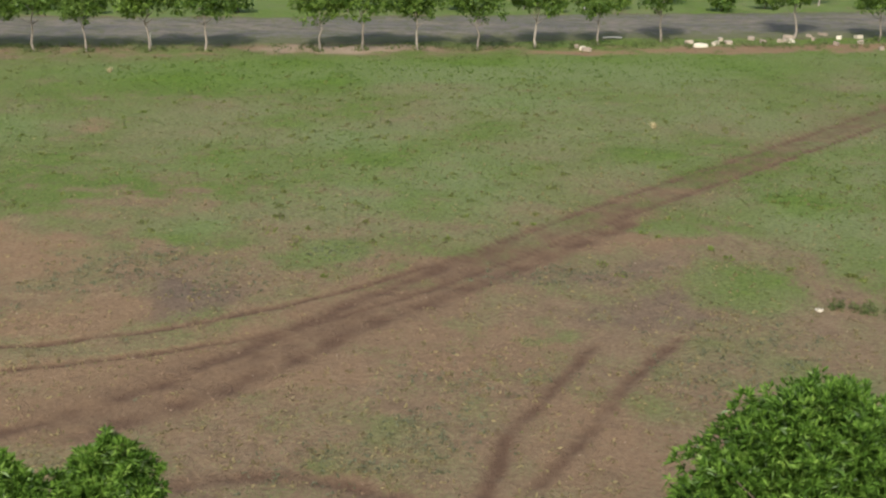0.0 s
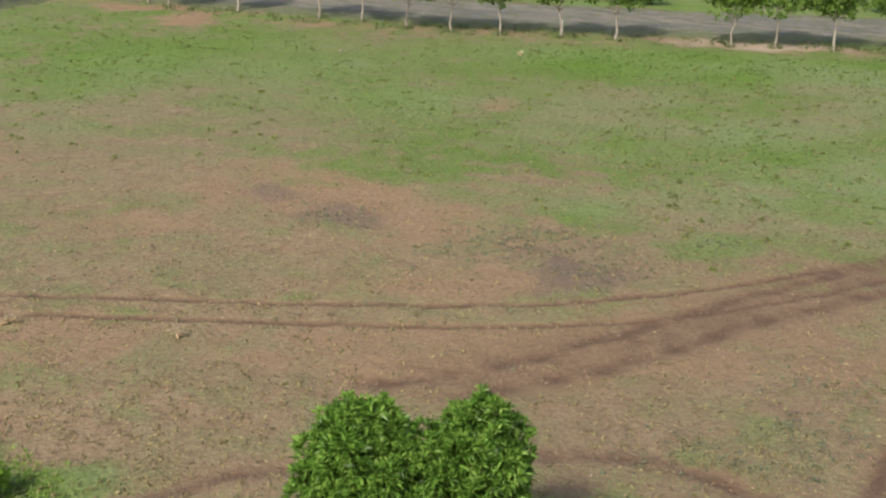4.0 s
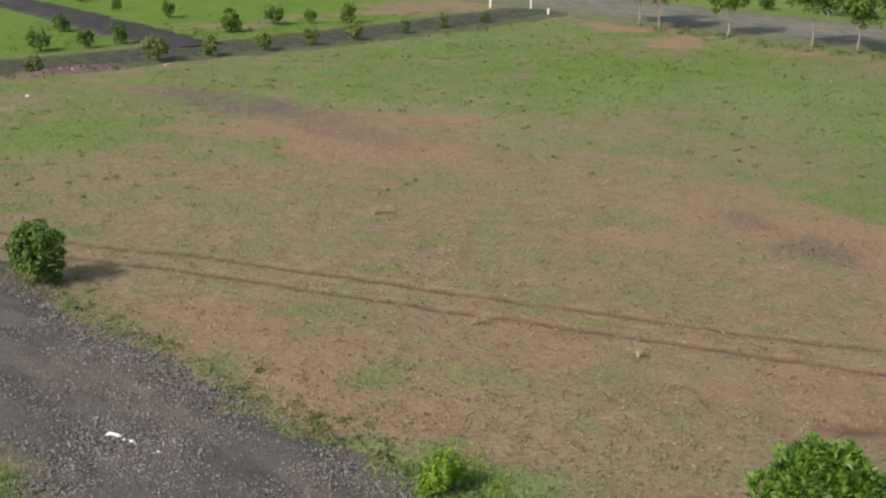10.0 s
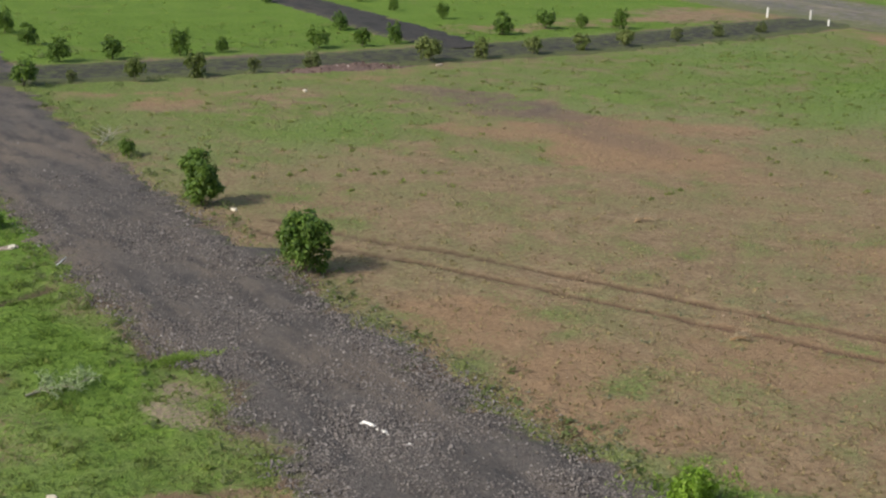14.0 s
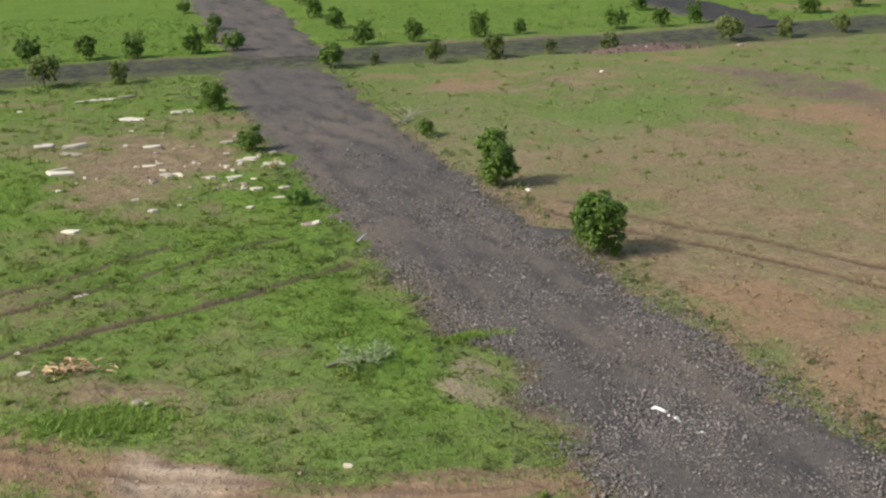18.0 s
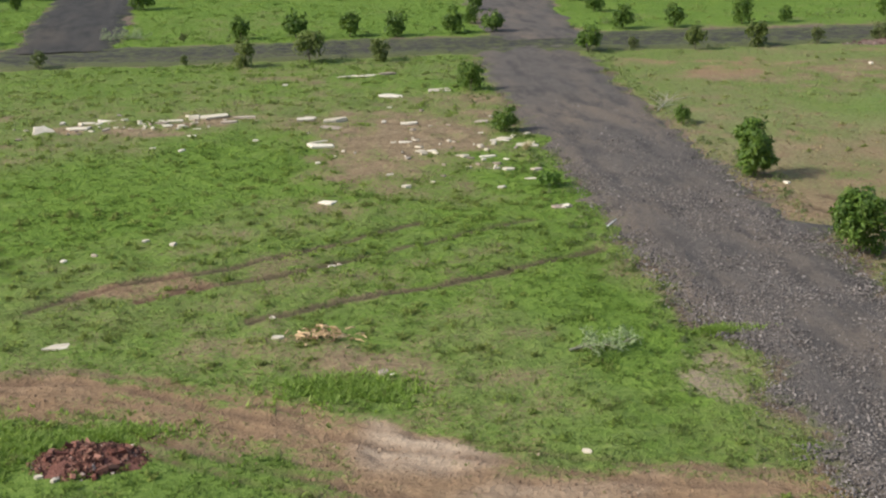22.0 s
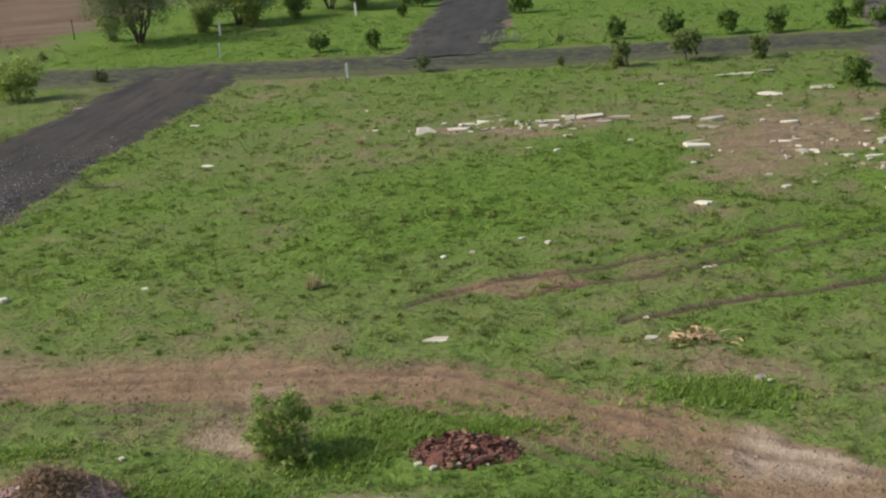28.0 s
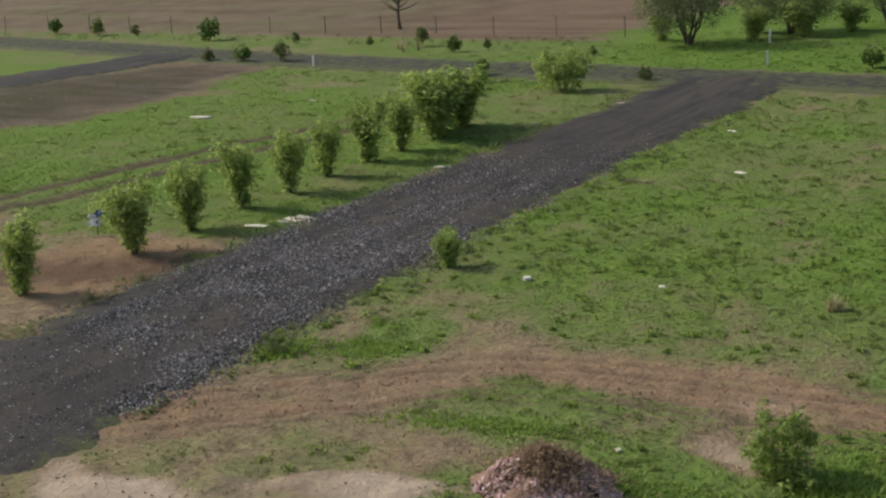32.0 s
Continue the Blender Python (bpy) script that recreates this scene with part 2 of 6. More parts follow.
def ground_material():
    m, nt, bsdf = nodes_of("field_ground", 0.95)
    bsdf.inputs["Specular IOR Level"].default_value = 0.1
    cover, extra = attribute(nt, "cover"), attribute(nt, "extra")
    sep, sep2 = nt.nodes.new("ShaderNodeSeparateColor"), nt.nodes.new("ShaderNodeSeparateColor")
    nt.links.new(cover.outputs["Color"], sep.inputs[0])
    nt.links.new(extra.outputs["Color"], sep2.inputs[0])
    grass, lush, red = sep.outputs
    ash, rut, sand = sep2.outputs
    big, mid, fine, tiny = noise_at(nt, 0.35, 5), noise_at(nt, 1.6, 5, 0.65), noise_at(nt, 7.0, 4, 0.7), noise_at(nt, 28.0, 3, 0.7)
    lump = noise_at(nt, 3.6, 3, 0.6)
    soil = ramp(nt, calc(nt, "ADD", calc(nt, "MULTIPLY", mid, 0.5), calc(nt, "MULTIPLY", fine, 0.5)), (0.32, (0.13, 0.095, 0.058)), (0.5, (0.265, 0.198, 0.122)), (0.68, (0.42, 0.325, 0.21)))
    soil = mix(nt, calc(nt, "MULTIPLY", red, 0.75), soil, mix(nt, fine, (0.20, 0.124, 0.068), (0.445, 0.295, 0.174)))
    soil = mix(nt, calc(nt, "MULTIPLY", sand, 0.9), soil, mix(nt, fine, (0.42, 0.315, 0.22), (0.64, 0.52, 0.395)))
    soil = mix(nt, calc(nt, "MULTIPLY", ash, 0.85), soil, mix(nt, fine, (0.09, 0.073, 0.066), (0.17, 0.138, 0.122)))
    dry = ramp(nt, fine, (0.25, (0.10, 0.132, 0.04)), (0.75, (0.25, 0.285, 0.108)))
    green = ramp(nt, calc(nt, "ADD", calc(nt, "MULTIPLY", fine, 0.45), calc(nt, "ADD", calc(nt, "MULTIPLY", lump, 0.3), calc(nt, "MULTIPLY", big, 0.25))), (0.3, (0.074, 0.132, 0.021)), (0.5, (0.134, 0.222, 0.036)), (0.75, (0.232, 0.325, 0.065)))
    turf = mix(nt, calc(nt, "MULTIPLY_ADD", mid, 1.5, calc(nt, "SUBTRACT", lush, 0.62), clamp=True), dry, green)
    thin = extra.outputs["Alpha"]
    sparse = mix(nt, calc(nt, "MULTIPLY_ADD", lush, 2.2, -0.35, clamp=True), ramp(nt, fine, (0.25, (0.15, 0.133, 0.063)), (0.75, (0.33, 0.294, 0.156))), ramp(nt, fine, (0.25, (0.125, 0.165, 0.058)), (0.75, (0.29, 0.345, 0.145))))
    turf = mix(nt, thin, turf, sparse)
    speck = noise_at(nt, 11.0, 2, 0.6, stretch=(1.0, 1.0, 0.3))
    spots = calc(nt, "ADD", calc(nt, "MULTIPLY", mid, 0.5), calc(nt, "ADD", calc(nt, "MULTIPLY", fine, 1.0), calc(nt, "ADD", calc(nt, "MULTIPLY", tiny, 0.2), calc(nt, "MULTIPLY", speck, 1.0))))
    edge = calc(nt, "MULTIPLY_ADD", calc(nt, "ADD", grass, calc(nt, "SUBTRACT", spots, 1.85)), calc(nt, "MULTIPLY_ADD", thin, -0.9, 2.6), 0.5, clamp=True)
    col = mix(nt, edge, soil, turf)
    col = mix(nt, calc(nt, "MULTIPLY", rut, 0.92), col, mix(nt, calc(nt, "MULTIPLY", red, 2.0, clamp=True), mix(nt, tiny, (0.055, 0.05, 0.026), (0.115, 0.10, 0.054)), mix(nt, fine, (0.10, 0.06, 0.038), (0.195, 0.124, 0.082))))
    nt.links.new(col, bsdf.inputs["Base Color"])
    bump(nt, bsdf, calc(nt, "ADD", calc(nt, "MULTIPLY", lump, calc(nt, "MULTIPLY_ADD", thin, -0.6, 1.1)), calc(nt, "ADD", calc(nt, "MULTIPLY", fine, 0.6), calc(nt, "MULTIPLY", tiny, 0.35))), 0.85, 0.14)
    return m


def road_material(name="crushed_stone", gain=0.6, dusty=0.2, streak=(1.0, 0.3, 1.0), warm=1.0, bare=0.66, wet=0.25):
    m, nt, bsdf = nodes_of(name, 0.92)
    big, mid, fine, tiny = noise_at(nt, 0.35, 5, stretch=streak), noise_at(nt, 1.3, 6, 0.65, stretch=streak), noise_at(nt, 9.0, 4, 0.7), noise_at(nt, 34.0, 2)
    def tone(r, g, b):
        return (r * gain * warm, g * gain, b * gain / warm**0.5)

    col = ramp(nt, calc(nt, "ADD", calc(nt, "MULTIPLY", fine, 0.5), calc(nt, "MULTIPLY", tiny, 0.5)), (0.3, tone(0.073, 0.067, 0.061)), (0.52, tone(0.150, 0.137, 0.124)), (0.72, tone(0.245, 0.226, 0.205)))
    dirt = mix(nt, fine, tone(0.155, 0.130, 0.105), tone(0.265, 0.223, 0.178))
    col = mix(nt, calc(nt, "MULTIPLY_ADD", calc(nt, "SUBTRACT", big, 0.5), 4.5, dusty, clamp=True), col, dirt)
    dark = mix(nt, tiny, tone(0.059, 0.056, 0.054), tone(0.118, 0.112, 0.106))
    col = mix(nt, calc(nt, "MULTIPLY_ADD", calc(nt, "SUBTRACT", mid, 0.52), 5.5, wet, clamp=True), col, dark)
    rim = attribute(nt, "rim").outputs["Fac"]
    weeds = calc(nt, "MULTIPLY_ADD", calc(nt, "SUBTRACT", calc(nt, "MULTIPLY_ADD", rim, 0.34, noise_at(nt, 1.6, 6, 0.78)), bare), 6.0, 0.0, clamp=True)
    nt.links.new(mix(nt, calc(nt, "MULTIPLY", weeds, 0.75), col, mix(nt, tiny, (0.085, 0.105, 0.035), (0.18, 0.20, 0.07))), bsdf.inputs["Base Color"])
    bump(nt, bsdf, calc(nt, "ADD", fine, tiny), 0.9, 0.06)
    return m


GROUND, ROAD, ROAD_PALE = ground_material(), road_material(gain=0.42, dusty=0.1, warm=0.97), road_material("dusty_road", 1.35, 0.5, bare=0.46)
ROAD_STONY = road_material("stony_road", 0.42, 0.26, (1.0, 0.16, 1.0), 1.04, wet=0.4)
ROAD_BROWN, ROAD_CROSS = road_material("brown_crushed_stone", 0.82, 0.2, warm=1.04), road_material("crossing_stone", 0.38, 0.08, (0.3, 1.0, 1.0), 0.96, 0.45)
GRAVEL = grains("gravel_stones", [(0.0, (0.07, 0.063, 0.064)), (0.4, (0.162, 0.146, 0.143)), (0.75, (0.285, 0.262, 0.252)), (1.0, (0.48, 0.445, 0.425))])
GRAVEL_BROWN = grains("brown_gravel_stones", [(0.0, (0.075, 0.066, 0.062)), (0.5, (0.165, 0.146, 0.135)), (0.88, (0.225, 0.202, 0.185)), (1.0, (0.31, 0.283, 0.26))])
CLODS = grains("soil_clods", [(0.0, (0.14, 0.088, 0.058)), (0.6, (0.245, 0.165, 0.105)), (0.93, (0.32, 0.22, 0.145)), (1.0, (0.46, 0.36, 0.26))])
BLADES = blade_material("grass_blades", [(0.0, (0.12, 0.12, 0.05)), (0.6, (0.20, 0.19, 0.085)), (1.0, (0.32, 0.275, 0.14))], [(0.0, (0.08, 0.15, 0.024)), (0.5, (0.145, 0.25, 0.041)), (1.0, (0.24, 0.35, 0.074))])
LEAF = leaf_material("young_leaves", [(0.0, (0.035, 0.075, 0.013)), (0.45, (0.085, 0.155, 0.024)), (1.0, (0.20, 0.30, 0.055))], 0.45, 0.3)
LEAF_BRIGHT = leaf_material("fresh_leaves", [(0.0, (0.045, 0.10, 0.014)), (0.5, (0.095, 0.19, 0.025)), (1.0, (0.20, 0.33, 0.048))], 0.4, 0.3)
LEAF_DULL = leaf_material("dusty_leaves", [(0.0, (0.075, 0.105, 0.035)), (0.5, (0.13, 0.165, 0.06)), (1.0, (0.24, 0.26, 0.11))], 0.5, 0.4)
LEAF_DRY = leaf_material("wilted_leaves", [(0.0, (0.20, 0.28, 0.13)), (1.0, (0.40, 0.48, 0.25))])
BARK = plain("bark", (0.10, 0.075, 0.055), (0.20, 0.155, 0.12), 4.0, 0.9, 0.8, 30.0)
BARK_PALE = plain("limewashed_bark", (0.20, 0.17, 0.14), (0.42, 0.37, 0.31), 5.0, 0.9, 0.6, 30.0)
WHITEWASH = plain("white_paint", (0.68, 0.67, 0.63), (0.85, 0.84, 0.80), 5.0, 0.7, 0.25)
SLAB = plain("pale_limestone", (0.50, 0.445, 0.345), (0.80, 0.735, 0.60), 2.5, 0.85, 0.5, 14.0)
SLAB_DIM = plain("dusty_limestone", (0.30, 0.24, 0.19), (0.48, 0.41, 0.33), 2.5, 0.9, 0.5, 14.0)


# ---- the plan ----
def bent(points, n=10):
    """A smooth line through a few points of the plan."""
    p = [np.array(q, float) for q in points]
    p = [2 * p[0] - p[1], *p, 2 * p[-1] - p[-2]]
    out = []
    for a, b, c, d in zip(p, p[1:], p[2:], p[3:]):
        for k in range(n):
            s = k / n
            out.append(0.5 * (2 * b + (c - a) * s + (2 * a - 5 * b + 4 * c - d) * s**2 + (3 * b - a - 3 * c + d) * s**3))
    return np.array([*out, p[-2]])


def away(x, y, line):
    """The distance of each place from a line of the plan."""
    best = np.full(np.shape(x), 1e9)
    for (ax, ay), (bx, by) in zip(line[:-1], line[1:]):
        dx, dy = bx - ax, by - ay
        s = np.clip(((x - ax) * dx + (y - ay) * dy) / (dx * dx + dy * dy + 1e-9), 0, 1)
        best = np.minimum(best, np.hypot(x - ax - s * dx, y - ay - s * dy))
    return best


# Gravel roads: middle line and half width.
ROADS = {
    "road_1": (bent([(12.6, -30), (12.6, 10), (12.55, 40), (12.9, 60), (13.3, 70)]), 2.85),
    "road_2": (bent([(-170, 96), (-130, 91), (-100, 86.5), (-78, 82.2), (-60, 78.5), (-45, 76.5), (-25, 74.2), (-5, 72.2), (15, 71.4), (40, 69.6), (60, 71), (75, 73.5)]), 3.3),
    "road_3": (bent([(-24.4, -20), (-24.4, 20), (-24.8, 40), (-24.5, 60), (-24.3, 74)]), 3.5),
    "road_4": (bent([(14.9, 72), (15.2, 80), (16.2, 96), (17.2, 125)]), 2.8),
    "road_5": (bent([(-10.6, 74), (-11.0, 90), (-11.8, 105), (-12.5, 125)]), 2.9),
    "road_6": (bent([(43.6, 71), (43.8, 80), (44.8, 98), (45.0, 118)]), 2.1),
    "road_7": (bent([(108, -30), (100.0, -8), (94.8, 8), (88.3, 26), (84.2, 40), (82.2, 52), (81.2, 66), (82, 90)]), 6.9),
    "road_8": (bent([(-78, 20), (-75.5, 45), (-72.5, 64), (-69.5, 79)]), 3.3),
}
# Wheel ruts pressed into the field: line, half width, strength.
FIELD_RUTS = [
    (bent([(17.0, 39.5), (18.5, 36.8), (21.0, 32.7), (24.4, 25.6), (27.7, 18.9), (30.9, 13.6), (34.6, 10.1), (39, 7.3), (47.4, 3.0), (66, -7.2), (80, -15)]), 0.13, 1.25),
    (bent([(16.2, 38.3), (17.8, 35.4), (20.0, 31.5), (23.3, 24.5), (26.5, 18.0), (29.5, 12.8), (33.0, 9.2), (38, 6.2), (46.5, 1.8), (65, -8.4)]), 0.13, 1.25),
    (bent([(24.0, 14.6), (26.5, 12.6), (30.6, 10.7), (35.5, 8.6), (41, 5.9)]), 0.38, 0.9),
]
TRACK_RUTS = [
    (bent([(24.5, 12.6), (27.6, 10.5), (32.6, 8.3), (38.5, 5.2), (44, 2.6)]), 0.45, 0.85),
    (bent([(25, 13.4), (30.5, 10.2), (36.5, 7.2), (43.5, 3.9), (55, -1.9), (70, -9.8)]), 1.15, 0.5),
    (bent([(22.9, 3.9), (24.2, 3.8), (26.4, 3.8), (28.7, 3.3), (32.2, 2.6)]), 0.2, 0.95),
    (bent([(24.2, 2.9), (25.6, 2.5), (27.7, 2.0), (30.5, 1.4), (33.1, 0.5)]), 0.2, 0.85),
    (bent([(15.8, 15.6), (17.7, 15.1), (19.4, 13.9), (22.0, 10.6), (23.3, 8.7), (23.5, 6.9), (23.1, 5.4), (22, 3)]), 0.28, 0.75),
]
MEADOW_RUTS = [
    (bent([(-5.8, 33.4), (-4.6, 34.4), (-3.3, 35.2), (-1.9, 35.5), (-0.4, 36.2), (1.1, 37.0), (2.7, 38.1), (4.4, 39.1)]), 0.14, 1.5),
    (bent([(-3.2, 33.7), (-1.8, 34.4), (0.0, 34.9), (1.0, 35.2), (2.6, 36.2), (4.2, 37.0), (6.0, 38.0), (7.8, 38.9)]), 0.14, 1.3),
    (bent([(-0.4, 31.7), (0.9, 32.2), (1.5, 32.5), (3.1, 33.1), (4.6, 33.5), (6.1, 34.2), (7.5, 34.9), (9.0, 35.6)]), 0.14, 2.0),
    (bent([(-5.8, 33.1), (-4.6, 33.9), (-3.3, 34.6), (-1.9, 35.0), (0.3, 35.6), (2.6, 36.8)]), 0.4, 0.2),
]
WEST_RUTS = [
    (bent([(-43.6, 33), (-42.7, 37.9), (-42.1, 41.3), (-41.6, 45.5), (-40.8, 50.1), (-39.9, 54.1), (-38, 62)]), 0.42, 1.6),
    (bent([(-42.0, 32), (-41.1, 36.5), (-40.1, 39.3), (-39.6, 43.7), (-39, 46.8), (-38.4, 49.8), (-36.5, 58)]), 0.40, 1.6),
]
RUTS = FIELD_RUTS + TRACK_RUTS + MEADOW_RUTS + WEST_RUTS
# Patches of the plan: x, y, half length, half width, turn in degrees, strength.
GRASS_MORE = [
    (-3, 47, 6, 4.5, 0, 0.35), (-7, 44, 4, 5, 0, 0.2), (8.3, 37, 1.6, 8, 0, 0.3), (7.5, 26, 3, 5, 10, 0.15), (3.5, 38.6, 3, 1.5, 20, 0.25),
    (-5.3, 25.4, 1.6, 1.5, 20, 0.5), (-9, 22.8, 4, 1.1, 5, 0.35), (-13.5, 25.4, 2.6, 0.9, 0, 0.35), (15.9, 24, 0.5, 8, 0, 0.2), (16.2, 17.6, 1.5, 1.6, 0, 0.6), (-18.6, 27.9, 1.7, 1.0, 20, 0.4), (-3.0, 23.2, 3.5, 0.7, -4, 0.3), (8.2, 30.5, 1.3, 4, 5, 0.3), (6.8, 24.0, 2.2, 1.6, 0, 0.3),
]
# The open field to the south-east: green spots close by, then far off.
GREEN_FIELD = [
    (40.6, 16.7, 1.7, 1.3, 103, 0.3), (38.6, 11.0, 1.2, 1.3, 103, 0.25), (37.2, -1.2, 1.9, 2.1, 103, 0.6), (43.6, 0.9, 1.1, 1.5, 103, 0.35), (43.7, -4.1, 1.6, 5.5, 103, 0.25),
    (25.5, 5.3, 1.4, 1.4, 102, 0.25), (32.4, 3.8, 0.9, 0.6, 103, 0.25), (31.5, -1.3, 2.0, 1.9, 103, 0.25), (39.8, 16.2, 1.0, 1.1, 124, 0.4), (38.2, 10.9, 1.2, 1.2, 124, 0.25),
    (33.5, 28.4, 1.1, 1.0, 135, 0.3), (28.6, 44.7, 1.9, 2.0, 135, 0.2), (16.5, 19.8, 1.2, 0.5, 134, 0.4), (25.9, 51.3, 3.1, 3.6, 150, 0.25), (30.3, 44.3, 2.2, 3.0, 150, 0.2),
]
GREEN_FAR = [
    (25.5, 52.5, 3.4, 1.6, 20, 0.45),
    (74.5, 18.5, 14.0, 2.6, 108, 0.5),
    (52.5, 46.9, 2.9, 7.1, 125, 0.35), (52.6, 30.6, 2.3, 3.0, 125, 0.25), (70.1, 25.5, 6.7, 5.0, 125, 0.35), (40.5, 39.0, 1.9, 2.1, 136, 0.25), (72.3, 18.0, 15.0, 3.4, 106, 0.65), (69.5, 36.0, 4.5, 2.5, 105, 0.3),
    (56.8, 24.5, 2.3, 2.8, 125, 0.15), (59.6, 44.7, 7.7, 8.0, 137, 0.2), (70, 38, 3, 8, 10, -0.12), (78, 2, 4, 8, 20, 0.25),
]
GRASS_LESS = [
    (5, 49, 4.2, 5.2, 20, 0.5), (2.2, 43.5, 2.6, 2.6, 0, 0.3), (-2.2, 34.8, 1.4, 0.4, 25, 0.35), (0.5, 29.0, 3.4, 0.7, -5, 0.2), (56, 79, 13, 2.4, 4, 0.35),
    (-31, 31, 3, 3.4, 0, 0.7), (-62, 62, 6, 13, 5, 1.3), (70, 80, 7, 5, 0, 0.6), (-3.3, 54.4, 2.2, 0.7, 0, 0.4), (-8.9, 54.3, 1.2, 0.6, 0, 0.45), (-8.7, 24.6, 1.4, 0.6, 10, 0.6), (24, 60, 6, 2.5, 0, 0.25),
]
RED_FIELD = [
    (36.3, 19.8, 1.5, 2.4, 103, 0.5), (31.2, 5.3, 2.2, 1.6, 103, 0.55), (26.3, 1.7, 1.3, 2.5, 102, 0.6), (28.5, 10.6, 2.9, 1.6, 103, 0.5), (41.8, 2.6, 2.7, 1.6, 103, 0.5), (37.4, 22.8, 2.8, 1.8, 124, 0.8),
    (31.2, 27.4, 2.1, 1.2, 124, 0.5), (31.5, 15.8, 2.3, 1.1, 124, 0.7), (39.2, 28.9, 2.5, 1.2, 124, 0.4), (26.3, 14.6, 4.6, 1.8, 123, 0.5), (33.0, 43.2, 3.8, 2.8, 135, 0.8), (31.1, 49.4, 3.0, 1.7, 136, 0.7),
    (36.8, 26.2, 4.2, 2.4, 135, 0.6), (22.6, 22.8, 2.4, 2.4, 149, 0.4), (38.5, 46.8, 4.0, 1.6, 132, 0.6),
]
RED_EDGES = [
    (17.4, 29.3, 1.2, 1.3, 149, 0.7), (17.8, 24.0, 1.3, 1.8, 149, 0.6), (17.5, 21.1, 1.7, 0.9, 149, 0.45), (20.9, 62.8, 3.5, 2.9, 160, 0.6), (17.3, 28.3, 1.5, 2.5, 162, 0.5), (55.5, 26.4, 1.0, 1.4, 125, 0.7), (34.8, 44.0, 6.5, 2.2, 92, 0.6),
    (69.2, 56.0, 2.2, 2.5, 126, 1.2), (72.5, 62.0, 3.0, 1.6, 126, 0.8), (86.2, -4.3, 11.0, 1.5, 112, 1.2), (81.5, 8.6, 3.2, 0.9, 112, 1.0), (78.6, 17.5, 3.5, 0.7, 108, 0.5), (75.6, 30.5, 3.0, 0.6, 108, 0.6),
]
BARE_RED = [
    (31.5, 64.2, 5.5, 1.1, -4, 0.8),
    (56, 79, 12, 2.2, 4, 0.5), (-31, 31.0, 3.4, 3.0, 0, 1.8), (-2.2, 34.8, 1.3, 0.5, 25, 0.55), (-4, 26.8, 12, 1.8, -8, 0.35),
]
ASHY = [(35.8, 26.4, 1.5, 1.0, 124, 0.5), (35.2, 22.8, 1.5, 1.5, 124, 0.55), (34.3, 13.0, 1.4, 1.4, 124, 0.45), (34.4, 55.2, 4.6, 2.4, 100, 0.7), (35.0, 47.0, 5.0, 1.8, 92, 0.42), (34.6, 1.6, 1.4, 1.4, 103, 0.3), (35.7, 14.7, 2.5, 1.7, 103, 0.2),
    (37.7, 3.9, 2.5, 1.2, 103, 0.3), (10.3, 26.4, 1.0, 2.0, 0, 0.3), (-62, 62, 6, 13, 5, 1.3), (35, 68, 5, 1.2, 0, 0.6)]
SANDY = [(10.0, 26.8, 0.8, 1.3, 0, 0.5), (2.0, 24.6, 1.5, 0.75, -20, 0.85), (4.6, 22.5, 1.7, 0.55, -10, 0.6), (-8.7, 24.5, 1.1, 0.5, 10, 0.8), (-14, 21.5, 2.4, 0.8, 12, 1.3), (-18.4, 19.3, 2.6, 0.9, 10, 1.4), (-8.5, 26.6, 1, 0.7, 0, 0.5), (-3, 21.3, 9, 0.4, -6, 0.4), (80, 22, 1.6, 5, 15, 0.7)]
# Low spoil banks of sandy earth beside the dirt track.
BERMS = [(-18.3, 19.3, 2.6, 0.7, 12, 1.0), (-13.8, 21.3, 2.2, 0.5, 10, 0.6), (-16.5, 20.6, 1.2, 0.4, 0, 0.5)]
TRACK = bent([(-21, 22.2), (-17.5, 25.0), (-14.2, 27.3), (-9.6, 28.0), (-4.6, 27.9), (-1.2, 25.8), (1.6, 23.8), (6, 21.6), (10, 20.5)])
RUTS.append((bent([(-33.2, 30.0), (-31, 31.0), (-28.6, 32.2)]), 1.6, 1.4))
RUTS.append((TRACK, 0.9, 0.16))
for off, half, strength in ((-1.5, 0.13, 0.5), (-1.0, 0.18, 0.55), (-0.45, 0.12, 0.4), (0.2, 0.16, 0.42), (0.75, 0.18, 0.6), (1.35, 0.14, 0.45)):
    slope = np.gradient(TRACK, axis=0)
    slope /= np.linalg.norm(slope, axis=1, keepdims=True)
    RUTS.append((TRACK + off * np.stack([-slope[:, 1], slope[:, 0]], 1), half, strength))


def patches(x, y, rows, soft=0.45):
    total = np.zeros(np.shape(x))
    for px, py, a, b, turn, strength in rows:
        c, s = math.cos(radians(turn)), math.sin(radians(turn))
        d = np.hypot(((x - px) * c + (y - py) * s) / a, ((y - py) * c - (x - px) * s) / b)
        total = total + strength * (1 - step(1 - soft, 1 + soft, d))
    return total


def rut_depth(x, y):
    total = np.zeros(np.shape(x))
    for line, half, strength in RUTS:
        lo, hi = line.min(0) - 1.2, line.max(0) + 1.2
        near = (x > lo[0]) & (x < hi[0]) & (y > lo[1]) & (y < hi[1])
        if near.any():
            wob = 0.5 + 1.0 * lattice(x[near], y[near], 0.45, 5)
            d = away(x[near], y[near], line)
            total[near] = np.maximum(total[near], strength * wob * np.exp(-((d / half) ** 2)))
    return np.clip(total, 0, 1)


